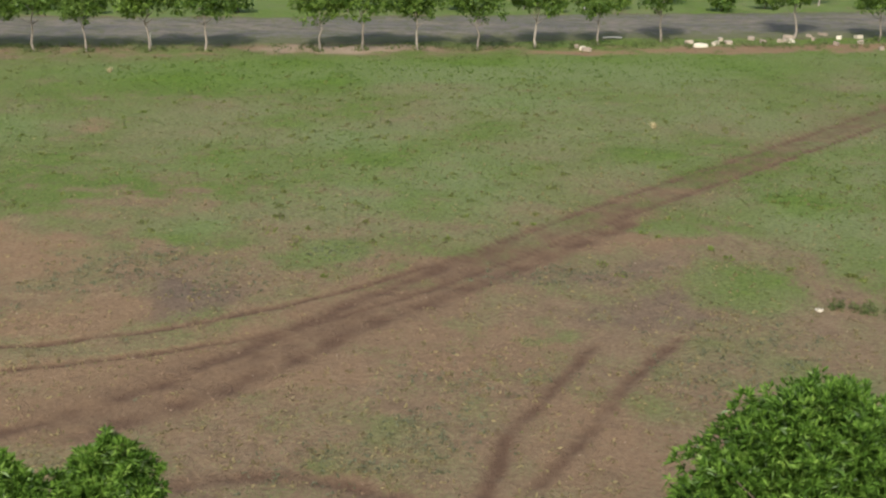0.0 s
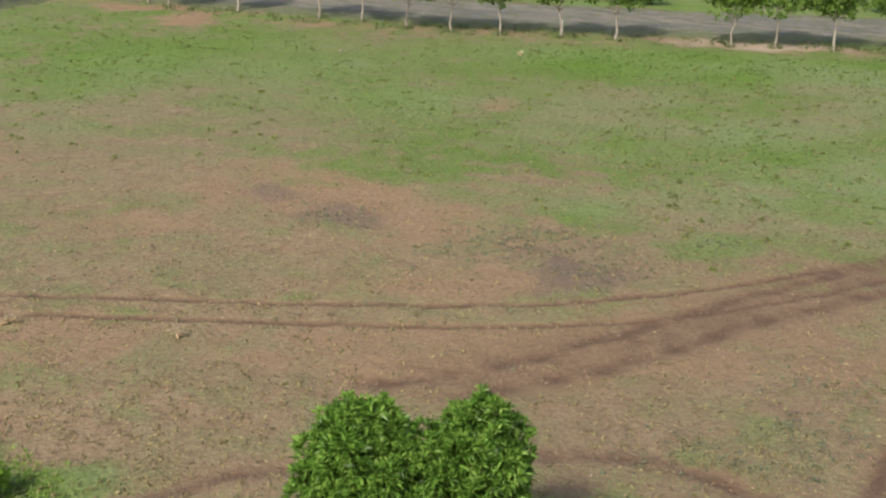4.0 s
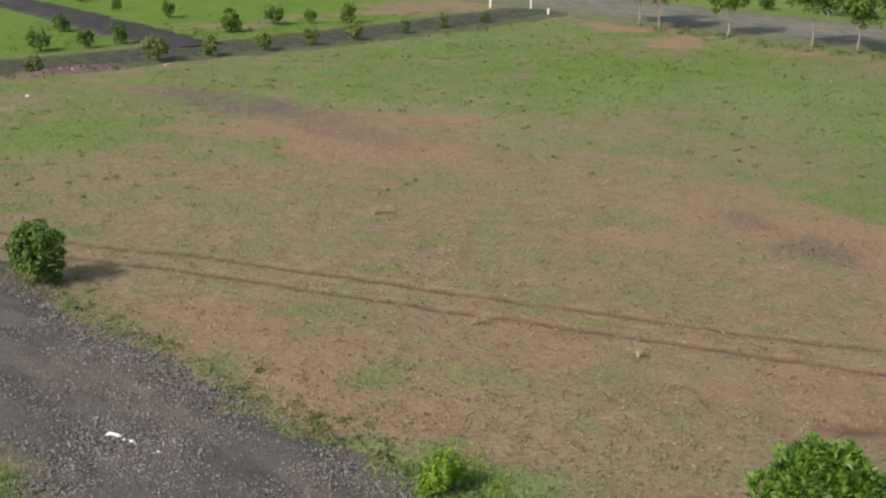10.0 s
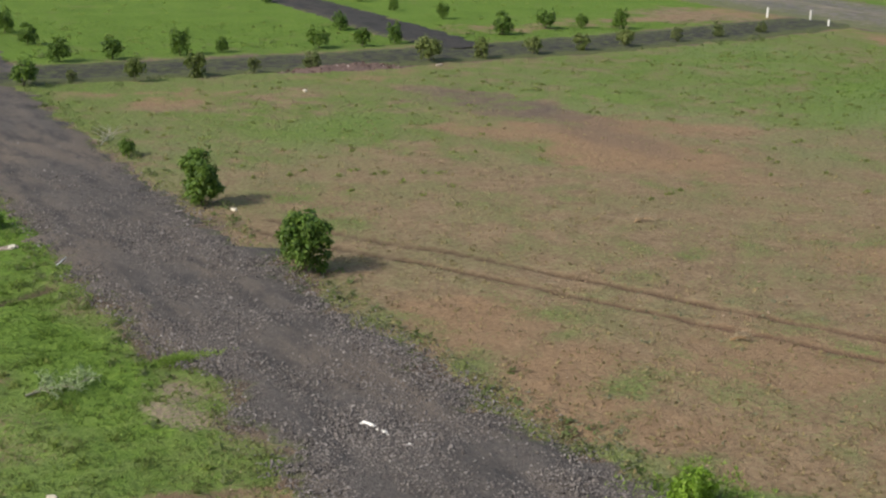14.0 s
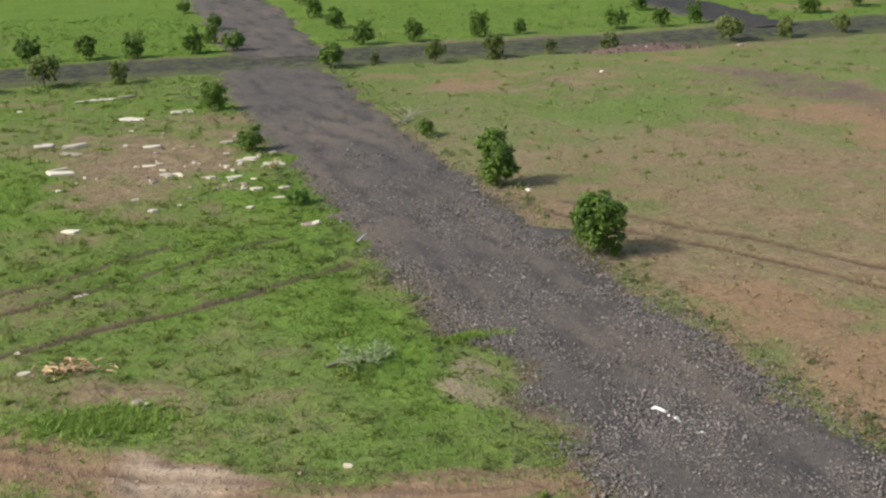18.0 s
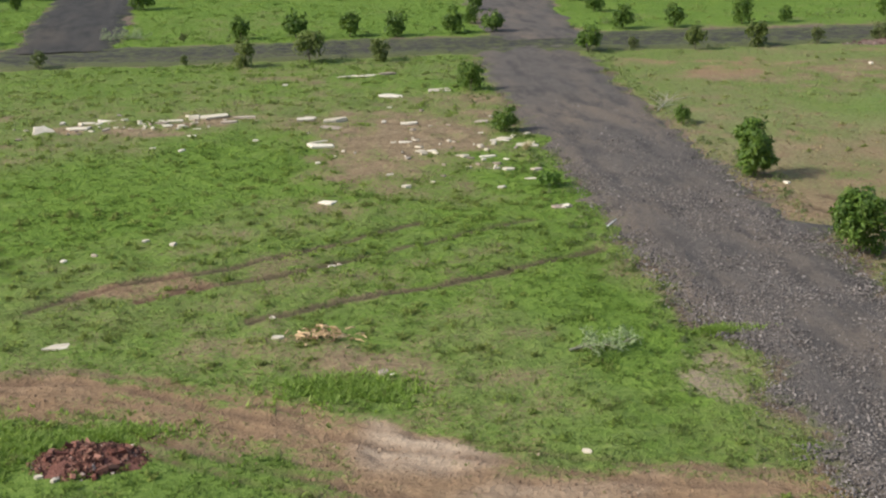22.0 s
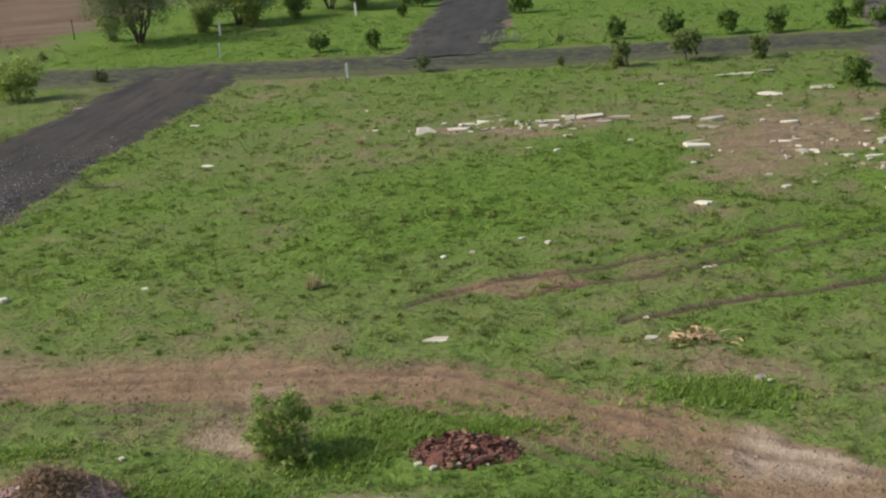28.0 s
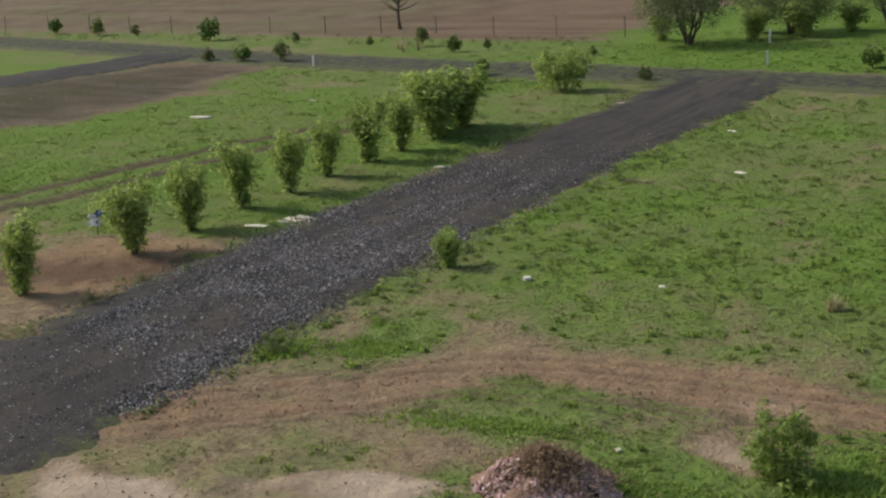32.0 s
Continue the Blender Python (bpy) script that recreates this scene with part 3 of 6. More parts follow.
def road_mask(x, y):
    total = np.zeros(np.shape(x))
    for line, half in ROADS.values():
        lo, hi = line.min(0) - 8, line.max(0) + 8
        near = (x > lo[0]) & (x < hi[0]) & (y > lo[1]) & (y < hi[1])
        if near.any():
            ragged = 1.1 * (lattice(x[near], y[near], 1.8, 71) - 0.5) + 0.7 * (lattice(x[near], y[near], 0.6, 72) - 0.5)
            total[near] = np.maximum(total[near], 1 - step(half - 0.55, half + 0.15, away(x[near], y[near], line) + ragged))
    return total * (1 - np.clip(patches(x, y, [(9.7, 27.2, 1.0, 1.7, 0, 1.0)]), 0, 1))


def cover_of(x, y):
    """How much grass, how lush, how red, how ashy, how rutted and how sandy the ground is."""
    x, y = np.asarray(x, float), np.asarray(y, float)
    px, py = x, y
    x = px + 3.0 * (lattice(px, py, 4.5, 31) - 0.5) + 1.5 * (lattice(px, py, 1.5, 32) - 0.5)
    y = py + 3.0 * (lattice(px, py, 4.5, 33) - 0.5) + 1.5 * (lattice(px, py, 1.5, 34) - 0.5)
    broad, mid = lattice(x, y, 9, 1) - 0.5, lattice(x, y, 2.6, 2) - 0.5
    small = lattice(px, py, 0.8, 3) - 0.5
    east = step(13, 16, x)
    far_field = step(33, 52, x + 8 * broad)
    g_east = 0.43 - 0.03 * (1 - step(8, 26, y)) + 0.30 * far_field + 0.16 * (1 - step(18, 34, x)) * step(36, 48, y) + 0.22 * step(44, 56, y) * (1 - far_field)
    l_east = 0.07 + 0.22 * far_field + 0.3 * far_field * (lattice(px, py, 5.0, 65) - 0.5) + 0.26 * step(40, 52, y)
    south = (1 - step(12, 30, y)) * step(33, 46, x)
    g_east, l_east = g_east + 0.17 * south, l_east + 0.19 * south
    g_west, l_west = 0.69 + 0.16 * (lattice(px, py, 3.4, 84) - 0.5), 0.48 + 0.5 * (lattice(x, y, 4.2, 85) - 0.5)
    g_west = g_west - 0.3 * step(26, 30, -x) * (1 - step(33, 40, y)) + 0.05 * broad
    behind = step(31, 35, -x) * step(36, 42, y)
    g_west, l_west = g_west + 0.05 + 0.10 * behind, l_west + 0.2 * behind
    fore = (1 - step(27.5, 33, y)) * (1 - step(3, 8, x))
    g_west, l_west = g_west - 0.2 * fore, l_west - 0.12 * fore
    l_west = l_west - 0.15 * step(-10, -20, x) * (1 - step(28, 34, y))
    grass, lush = g_west + (g_east - g_west) * east, l_west + (l_east - l_west) * east
    north = step(72, 76, y) * (1 - step(73, 77, x))
    rough = step(34, 44, -x)
    grass, lush = grass + (0.94 - 0.2 * rough - grass) * north, lush + (0.92 - 0.55 * rough - lush) * north
    beyond = step(84, 92, x)
    grass, lush = grass + (0.85 - grass) * beyond, lush + (0.72 - lush) * beyond
    tilled = step(91.5, 94.5, y + 0.05 * x + 5 + broad) * (1 - step(-44, -38, x + broad * 4))
    tilled = np.maximum(tilled, step(150, 180, np.hypot(x, y) + 60 * broad) * step(0.1, 0.3, lattice(x, y, 120, 9) - 0.3))
    soft_x, soft_y = 0.55 * px + 0.45 * x, 0.55 * py + 0.45 * y
    spots = patches(soft_x, soft_y, GREEN_FIELD + GREEN_FAR)
    bald = patches(soft_x, soft_y, RED_FIELD + RED_EDGES)
    grass = grass + patches(x, y, GRASS_MORE) - patches(x, y, GRASS_LESS) + spots - 0.46 * bald + (0.22 - 0.10 * east) * broad + (0.30 - 0.06 * east) * mid
    lush = lush - 0.25 * east * mid + 0.8 * patches(x, y, GRASS_MORE) + (0.45 + 0.35 * far_field) * spots + (1 - 0.75 * east * (1 - far_field)) * (0.4 * mid + 0.25 * broad)
    verge = 1 - step(0.4, 2.6, np.abs(px - 72.6 - 0.28 * np.maximum(0, 48 - py)))
    grass = grass - 0.22 * verge * step(-40, -20, 45 - py) * (0.4 + 1.2 * lattice(px, py, 2.5, 66))
    grass = grass + east * (0.14 * (lattice(px, py, 2.0, 63) - 0.5) + 0.16 * (lattice(px, py, 1.0, 4) - 0.5) + 0.16 * small - 0.14 * mid)
    way = away(0.6 * px + 0.4 * x, 0.6 * py + 0.4 * y, TRACK)
    streak = lattice(0.3 * px, py, 0.32, 7)
    worn = (1 - step(0.2, 1.9, way + 0.6 * mid)) * np.clip(-0.15 + 0.8 * lattice(px, py, 1.1, 6) + 1.3 * streak, 0, 1.2)
    grass = grass - 0.42 * worn + 0.42 * small
    red = np.clip(patches(x, y, BARE_RED) + bald + 0.25 * broad + (0.32 + 0.32 * (1 - step(14, 32, y))) * east * (1 - far_field) * (1 - 0.6 * step(42, 56, y)) + 0.6 * verge + 0.95 * worn + 0.9 * np.exp(-((away(px, py, RUTS[4][0]) / 1.7) ** 2)), 0, 1)
    ash, sand = np.clip(patches(x, y, ASHY), 0, 1), np.clip(patches(x, y, SANDY) * (0.75 + mid), 0, 1)
    rut = rut_depth(px, py)
    grass = np.clip(grass - 0.7 * sand - 0.45 * ash - 0.5 * rut, 0, 1) * (1 - tilled) + tilled * (0.12 + 0.4 * lattice(px, 3 * py, 7, 87)) * (1 - 0.5 * step(-72, -50, px))
    lush = lush * (1 - tilled)
    near_road = road_mask(px, py)
    return grass * (1 - 0.9 * near_road), np.clip(lush, 0, 1), np.clip(red * (1 - tilled) + (0.18 + 0.42 * step(-72, -50, px)) * tilled, 0, 1), np.maximum(ash * (1 - tilled) + 0.5 * tilled + 0.16 * east * (1 - far_field) * (1 - step(4, 20, y)), 0.9 * near_road), np.clip(rut + 1.1 * patches(x, y, [(-62, 62, 6, 13, 5, 0.9)]) * (0.4 + lattice(px, 4 * py, 3, 8)) + 0.9 * tilled * lattice(px, 6 * py, 9, 8), 0, 1) * (1 - near_road), np.clip(sand + 0.1 * tilled + 0.1 * worn * lattice(px, py, 1.6, 86), 0, 1)


def thin_of(x, y):
    """How thin and dusty the grass is: most in the open field to the south-east."""
    broad = lattice(x, y, 9, 1) - 0.5
    patchy = 0.9 + 1.6 * (lattice(x, y, 3.2, 61) - 0.5) + 1.2 * (lattice(x, y, 8.0, 64) - 0.5) + 0.7 * (lattice(x, y, 1.1, 62) - 0.5)
    east = step(13, 17, x) * np.clip((0.46 + 0.34 * (1 - step(36, 50, x)) * (1 - step(44, 58, y)) - 0.2 * step(40, 55, y) + 0.42 * step(33, 52, x + 8 * broad) * (1 - step(14, 40, y)) * (1 - 0.7 * step(62, 70, x))) * patchy, 0, 1) * (1 - step(72, 77, y)) * (1 - 0.3 * step(60, 71, x - 0.28 * np.maximum(0, 48 - y)))
    return np.maximum(east, 0.16 * (1 - step(27, 36, y)) * (1 - step(6, 9, x)) + 0.4 * (1 - step(24.3, 27, y)) * (1 - step(-16, -12, x)))


def ground_z(x, y):
    x, y = np.asarray(x, float), np.asarray(y, float)
    z = 0.09 * (lattice(x, y, 7, 11) - 0.5) + 0.05 * (lattice(x, y, 1.7, 12) - 0.5)
    turf = 1 - 0.45 * step(13, 16, x)
    z = z + turf * (0.075 * (lattice(x, y, 0.75, 13) - 0.5) + 0.065 * (lattice(x, y, 0.4, 14) - 0.5))
    z = z - 0.07 * rut_depth(x, y)
    z = z + 0.24 * patches(x, y, BERMS, 0.7) * (0.3 + lattice(x, y, 0.5, 88)) * lattice(x, y, 1.2, 89)
    flat = road_mask(x, y)
    return z * (1 - 0.85 * flat) - 0.05 * flat


def gz(x, y):
    return float(ground_z(np.array([x]), np.array([y]))[0])


def spaced(breaks):
    """Grid lines: (from, to, step) runs one after another."""
    out = []
    for a, b, s in breaks:
        out.append(np.linspace(a, b, max(1, round((b - a) / s)), endpoint=False))
    return np.concatenate([*out, [breaks[-1][1]]])


def build_ground():
    """One sheet out to the horizon: rings round the middle, closer where the land shows its relief."""
    rings = spaced([(0, 16, 4), (16, 20, 0.5), (20, 42, 0.13), (42, 72, 0.29), (72, 118, 0.65), (118, 180, 3.0), (180, 700, 40), (700, 4000, 400)])
    turns = np.radians(spaced([(-104, 58, 0.196), (58, 256, 3.0)]))
    a, r = np.meshgrid(turns, np.maximum(rings, 0.001))
    x, y = (-np.sin(a) * r).ravel() - 3.0, (np.cos(a) * r).ravel() - 2.0
    xs, ys = turns, rings
    z = ground_z(x, y)
    nx, ny = len(xs), len(ys)
    i = (np.arange(ny - 1)[:, None] * nx + np.arange(nx - 1)[None]).ravel()
    me = mesh_of("ground", np.stack([x, y, z], 1), np.stack([i, i + nx, i + nx + 1, i + 1], 1), GROUND, True)
    g, l, r, a, w, s = cover_of(x, y)
    for name, cols in (("cover", (g, l, r, np.ones_like(g))), ("extra", (a, w, s, thin_of(x, y)))):
        at = me.attributes.new(name, "FLOAT_COLOR", "POINT")
        at.data.foreach_set("color", np.stack(cols, 1).astype(np.float32).ravel())
    return tagged(new("ground", me), "patchy field of short grass and bare reddish soil", "ground", kind="structure")


def build_road(name, line, half, lift, label):
    seg = np.hypot(*np.diff(line, axis=0).T)
    run = np.concatenate([[0], np.cumsum(seg)])
    n = int(run[-1] / (0.2 if name in ("road_1", "road_3") else 0.5))
    at = np.linspace(0, run[-1], n)
    cx, cy = np.interp(at, run, line[:, 0]), np.interp(at, run, line[:, 1])
    tx, ty = np.gradient(cx), np.gradient(cy)
    norm = np.hypot(tx, ty)
    tx, ty = tx / norm, ty / norm
    k = 27
    u = np.linspace(-1, 1, k)
    edge_l = half + 0.9 * (lattice(cx, cy, 0.45, 27) - 0.5) + 0.6 * (lattice(cx, cy, 1.1, 21) - 0.5) + 0.7 * (lattice(cx, cy, 4, 22) - 0.5)
    edge_r = half + 0.9 * (lattice(cx, cy, 0.45, 28) - 0.5) + 0.6 * (lattice(cx, cy, 1.1, 23) - 0.5) + 0.7 * (lattice(cx, cy, 4, 24) - 0.5)
    if name == "road_1":
        edge_r = edge_r - 1.1 * np.exp(-(((cy - 27.2) / 1.5) ** 2))
    off = np.where(u[None] < 0, edge_l[:, None], edge_r[:, None]) * u[None]
    x, y = cx[:, None] - ty[:, None] * off, cy[:, None] + tx[:, None] * off
    z = lift * (1 - np.abs(u[None]) ** 5) - 0.09 * np.abs(u[None]) ** 9
    z = z - 0.035 * (np.exp(-((u[None] - 0.42) / 0.14) ** 2) + np.exp(-((u[None] + 0.42) / 0.14) ** 2))
    z = z + 0.045 * (lattice(x, y, 1.1, 25) - 0.5) + 0.03 * (lattice(x, y, 0.45, 26) - 0.5)
    i = (np.arange(n - 1)[:, None] * k + np.arange(k - 1)[None]).ravel()
    me = mesh_of(name, np.stack([x, y, z], -1), np.stack([i, i + 1, i + k + 1, i + k], 1)[:, ::-1], {"road_7": ROAD_PALE, "road_1": ROAD_BROWN, "road_3": ROAD_STONY, "road_4": ROAD_BROWN, "road_2": ROAD_CROSS}.get(name, ROAD), True)
    rim = me.attributes.new("rim", "FLOAT", "POINT")
    rim.data.foreach_set("value", np.repeat((np.abs(u) ** 4)[None], n, 0).astype(np.float32).ravel())
    return tagged(new(name, me), label, "road", kind="structure")


build_ground()
for n, (name, (line, half)) in enumerate(ROADS.items()):
    build_road(name, line, half, 0.07 + 0.012 * n, "dark grey gravel road between grassy plots")


# ---- trees and bushes ----
def crown_mesh(name, seed, blobs, count, length, width, material, hollow=0.55, droop=0.3, clump=0.3, per=20, rag=0.2):
    """Leaves in many small clumps, spread over a few uneven bulges (centre, radii)."""
    rng = np.random.default_rng(seed)
    share = np.array([b[3] * b[4] * b[5] for b in blobs]) ** 0.67
    cs, aims = [], []
    for (bx, by, bz, rx, ry, rz), w in zip(blobs, share / share.sum()):
        n = max(6, int(count * w / per))
        d = rng.normal(0, 1, (n, 3))
        d /= np.linalg.norm(d, axis=1, keepdims=True)
        rad = (hollow + (1 - hollow) * rng.uniform(0, 1, (n, 1)) ** 0.6) * rng.uniform(1 - rag, 1 + rag, (n, 1))
        mids = np.array([bx, by, bz]) + d * rad * (rx, ry, rz)
        size = clump * (rx + ry + rz) / 3
        e = rng.normal(0, 1, (n, per, 3))
        e /= np.linalg.norm(e, axis=2, keepdims=True)
        p = mids[:, None] + e * size * rng.uniform(0.35, 1.1, (n, per, 1))
        cs.append(p.reshape(-1, 3))
        aims.append((e * 0.6 + d[:, None] * 0.7 + np.array([0, 0, 0.45])).reshape(-1, 3))
    c, a = np.concatenate(cs), np.concatenate(aims)
    keep = c[:, 2] > 0.03
    v, f = leaves(rng, c[keep], a[keep], length, width, droop)
    return mesh_of(name, v, f, material)


def wood_mesh(name, seed, height, thick, limbs, spread, material, fork=0.35, stems=1, lean=0.1):
    """Tapered stems with limbs that reach into the crown."""
    rng = random.Random(seed)
    out = []
    for s in range(stems):
        a = rng.uniform(0, 6.283)
        top = Vector((math.cos(a) * lean * height * (2 if stems > 1 else 1), math.sin(a) * lean * height * (2 if stems > 1 else 1), height * rng.uniform(0.85, 1)))
        base = Vector((math.cos(a), math.sin(a), 0)) * (thick * 1.4 if stems > 1 else 0) - Vector((0, 0, 0.06))
        path = [base.lerp(top, k / 5) + Vector((rng.gauss(0, 0.02), rng.gauss(0, 0.02), 0)) * height * (k > 0) for k in range(6)]
        out.append(tube(path, [thick * (1.25 if k == 0 else 1 - 0.15 * k) for k in range(6)]))
        for b in range(limbs):
            s0 = rng.uniform(fork, 0.9)
            start = base.lerp(top, s0)
            a2 = rng.uniform(0, 6.283)
            end = start + Vector((math.cos(a2) * spread, math.sin(a2) * spread, spread * rng.uniform(0.4, 1.1))) * rng.uniform(0.55, 1)
            mid = start.lerp(end, 0.5) + Vector((0, 0, -0.06 * spread))
            out.append(tube([start, mid, end], [thick * 0.45, thick * 0.3, thick * 0.1], 5))
    return mesh_of(name, *joined(out), material, True)


def bulges(seed, n, height, wide, low=0.12, top_heavy=0.5):
    """Uneven bulges that fill an egg-shaped crown."""
    rng = random.Random(seed)
    mid, tall = (low + 1) / 2 * height, (1 - low) / 2 * height
    rows = [(0, 0, mid, wide * 0.38, wide * 0.38, tall * 0.85)]
    for k in range(n):
        a, s = 6.283 * k / n + rng.uniform(-0.4, 0.4), rng.uniform(-0.75, 0.8)
        girth = math.sqrt(max(0.1, 1 - (s - (top_heavy - 0.5) * 0.6) ** 2)) * wide * 0.30
        r = wide * rng.uniform(0.17, 0.25)
        rows.append((math.cos(a) * girth, math.sin(a) * girth, mid + s * tall * 0.75, r, r, r * 1.15))
    return rows


def plant(name, label, category, wood, crown, group=""):
    ob = thing(name, label, category, (0, 0, -50), group)
    if wood:
        part("trunk", wood, ob)
    part("crown", crown, ob)
    return ob


def placed(source, x, y, size=1.0, turn=0.0, squash=1.0, first=[], label="", sink=0.02):
    m = pose(x, y, gz(x, y) - sink, 0, 0, turn)
    if source not in first:
        first.append(source)
        ob = source
        ob.matrix_basis = m
    else:
        ob = copy_thing(source, m)
    ob.scale = (size * squash, size * squash, size)
    if label:
        ob["label"] = label
    return ob


# Models of one metre or of their own height.
LEAF_OLIVE = leaf_material("olive_leaves", [(0.0, (0.06, 0.09, 0.022)), (0.5, (0.145, 0.185, 0.05)), (1.0, (0.28, 0.31, 0.11))], 0.5, 0.35)
sapling_models = [plant("sapling", "young leafy green sapling planted beside the gravel road", "sapling",
                        wood_mesh("sapling_trunk", 40 + k, 0.6, 0.022, 5, 0.2, BARK, 0.2),
                        crown_mesh("sapling_crown", 50 + k, bulges(60 + k, 9, 1.0, 0.88 + 0.06 * k, 0.04), 1250, 0.115, 0.062, LEAF, 0.45, clump=0.32, per=12), "saplings along the road") for k in range(4)]
olive_models = [plant("sapling", "dense olive-green sapling planted beside the gravel road", "sapling",
                      wood_mesh("olive_trunk", 44 + k, 0.6, 0.022, 5, 0.2, BARK, 0.2),
                      crown_mesh("olive_crown", 54 + k, bulges(64 + k, 9, 1.0, 0.9 + 0.08 * k, 0.03), 1250, 0.11, 0.055, LEAF_OLIVE, 0.4, clump=0.32, per=12), "saplings along the road") for k in range(2)]
thin_models = [plant("sapling", "thin dusty sapling with sparse foliage beside the road", "sapling",
                     wood_mesh("thin_trunk", 70 + k, 0.8, 0.02, 6, 0.25, BARK, 0.15),
                     crown_mesh("thin_crown", 75 + k, bulges(77 + k, 6, 1.0, 0.8, 0.1), 620, 0.11, 0.05, LEAF_DULL), "saplings along the road") for k in range(2)]

row_trees_near = [(-0.9, 67.6, 1.35), (2.3, 68.0, 1.55), (5.7, 67.6, 1.15), (21.5, 67.1, 1.25), (24.8, 67.4, 1.3), (38.5, 67.4, 1.55), (42.0, 67.3, 1.25), (45.6, 67.4, 1.2), (49.3, 67.7, 1.1), (52.9, 68.1, 1.2)]
row_thin_near = [(27.9, 67.2, 0.95), (31.3, 67.3, 1.3), (57.4, 68.7, 1.1), (61.7, 69.6, 1.2), (-10.9, 69.7, 1.0), (-29.3, 72.5, 1.1), (18.6, 68.2, 0.75), (66.0, 70.2, 1.0), (-3.8, 68.3, 0.6)]
row_thin_near += [(-4.3, 76.8, 0.6)]
row_trees_far = [(-1.2, 76.9, 1.25), (1.8, 76.3, 1.45), (4.8, 76.4, 1.35), (7.3, 75.8, 1.25), (10.4, 75.7, 1.4), (12.6, 75.5, 1.25), (22.7, 74.8, 1.25), (26.6, 74.9, 1.4), (29.2, 75.0, 0.9), (35.1, 74.6, 1.3), (37.9, 74.4, 1.15), (40.4, 74.9, 1.15), (48.9, 75.9, 1.45), (53.2, 77.3, 1.3), (55.7, 76.6, 1.0), (58.0, 75.4, 1.3), (19.8, 74.9, 1.3), (-18.4, 78.9, 1.2), (-15.1, 78.4, 1.25)]
row_far_side = [(20.0, 88.3, 1.4), (20.0, 82.5, 1.2), (12.4, 94.0, 0.9), (13.0, 84.5, 1.1), (12.0, 79.5, 1.0), (-7.6, 91.5, 1.6), (-15.3, 98.7, 1.5), (-15.8, 93.0, 1.0), (40.3, 82.3, 1.1), (42.1, 98.9, 0.9), (41.7, 103.8, 1.0), (49.4, 84.6, 1.2), (48.9, 91.0, 0.8), (49.4, 97.4, 0.9), (20.6, 95.5, 1.3)]
for k, (x, y, h) in enumerate(row_trees_near + row_trees_far + row_far_side):
    placed(olive_models[k % 2] if k < len(row_trees_near) else sapling_models[(k * 7) % 4], x, y, h * (1.08 if k < len(row_trees_near) else 1.13), 47 * k, 0.94 + 0.1 * math.sin(k * 1.7))
for k, (x, y, h) in enumerate(row_thin_near):
    placed(thin_models[k % 2], x, y, h, 61 * k)
# Beside the road that runs from the viewer.
side_bush = plant("bush", "dense egg-shaped leafy bush beside the gravel road", "bush",
                  wood_mesh("bush_trunk", 90, 1.3, 0.05, 8, 0.5, BARK, 0.1), crown_mesh("bush_crown", 91, bulges(92, 11, 1.9, 1.62, 0.03), 4200, 0.17, 0.075, LEAF), "bushes along the road")
placed(side_bush, 15.65, 34.0, 0.97, 20, 1.02)
tall_bush = plant("bush", "taller narrow leafy bush beside the gravel road", "bush",
                  wood_mesh("tall_bush_trunk", 94, 1.5, 0.05, 8, 0.5, BARK, 0.1), crown_mesh("tall_bush_crown", 95, bulges(97, 11, 2.05, 1.42, 0.03), 4000, 0.17, 0.075, LEAF), "bushes along the road")
placed(tall_bush, 15.65, 42.2, 1.0, 140)
placed(sapling_models[0], 15.8, 50.5, 0.8, 10, 1.05)
placed(sapling_models[1], 16.2, 67.9, 1.55, 80, 0.95)
placed(sapling_models[2], 9.0, 50.7, 1.0, 200, 1.15)
placed(sapling_models[3], 8.95, 59.2, 1.35, 20, 0.9)
LEAF_LIME = leaf_material("lime_leaves", [(0.0, (0.09, 0.17, 0.018)), (0.5, (0.20, 0.34, 0.035)), (1.0, (0.36, 0.52, 0.07))], 0.4, 0.42)
low_bush = plant("bush", "small bright green bush at the gravel's edge", "bush", None, crown_mesh("low_bush_crown", 98, bulges(99, 9, 0.95, 1.0, 0.0), 2600, 0.085, 0.045, LEAF_LIME))
placed(low_bush, 15.8, 17.6, 0.98, 0, 0.9)
tiny_bush = plant("bush", "low green weed clump at the gravel's edge", "bush", None, crown_mesh("tiny_bush_crown", 101, bulges(102, 6, 0.55, 0.8, 0.0), 500, 0.12, 0.04, LEAF_BRIGHT))
placed(tiny_bush, 9.0, 42.4, 1.0, 0)
low_weeds = plant("weed_clump", "low dark brownish-green weed clump on the field", "weeds", None, crown_mesh("low_weeds_crown", 104, bulges(105, 7, 0.42, 1.3, 0.0), 420, 0.11, 0.04, LEAF_DULL))
for k, (x, y, h) in enumerate([(36.5, -3.6, 0.5), (36.4, -4.3, 0.65), (36.1, -5.1, 0.6), (35.9, -5.9, 0.7), (36.3, -6.6, 0.6), (-20.5, 26.9, 1.0)]):
    placed(low_weeds, x, y, h, 70 * k)

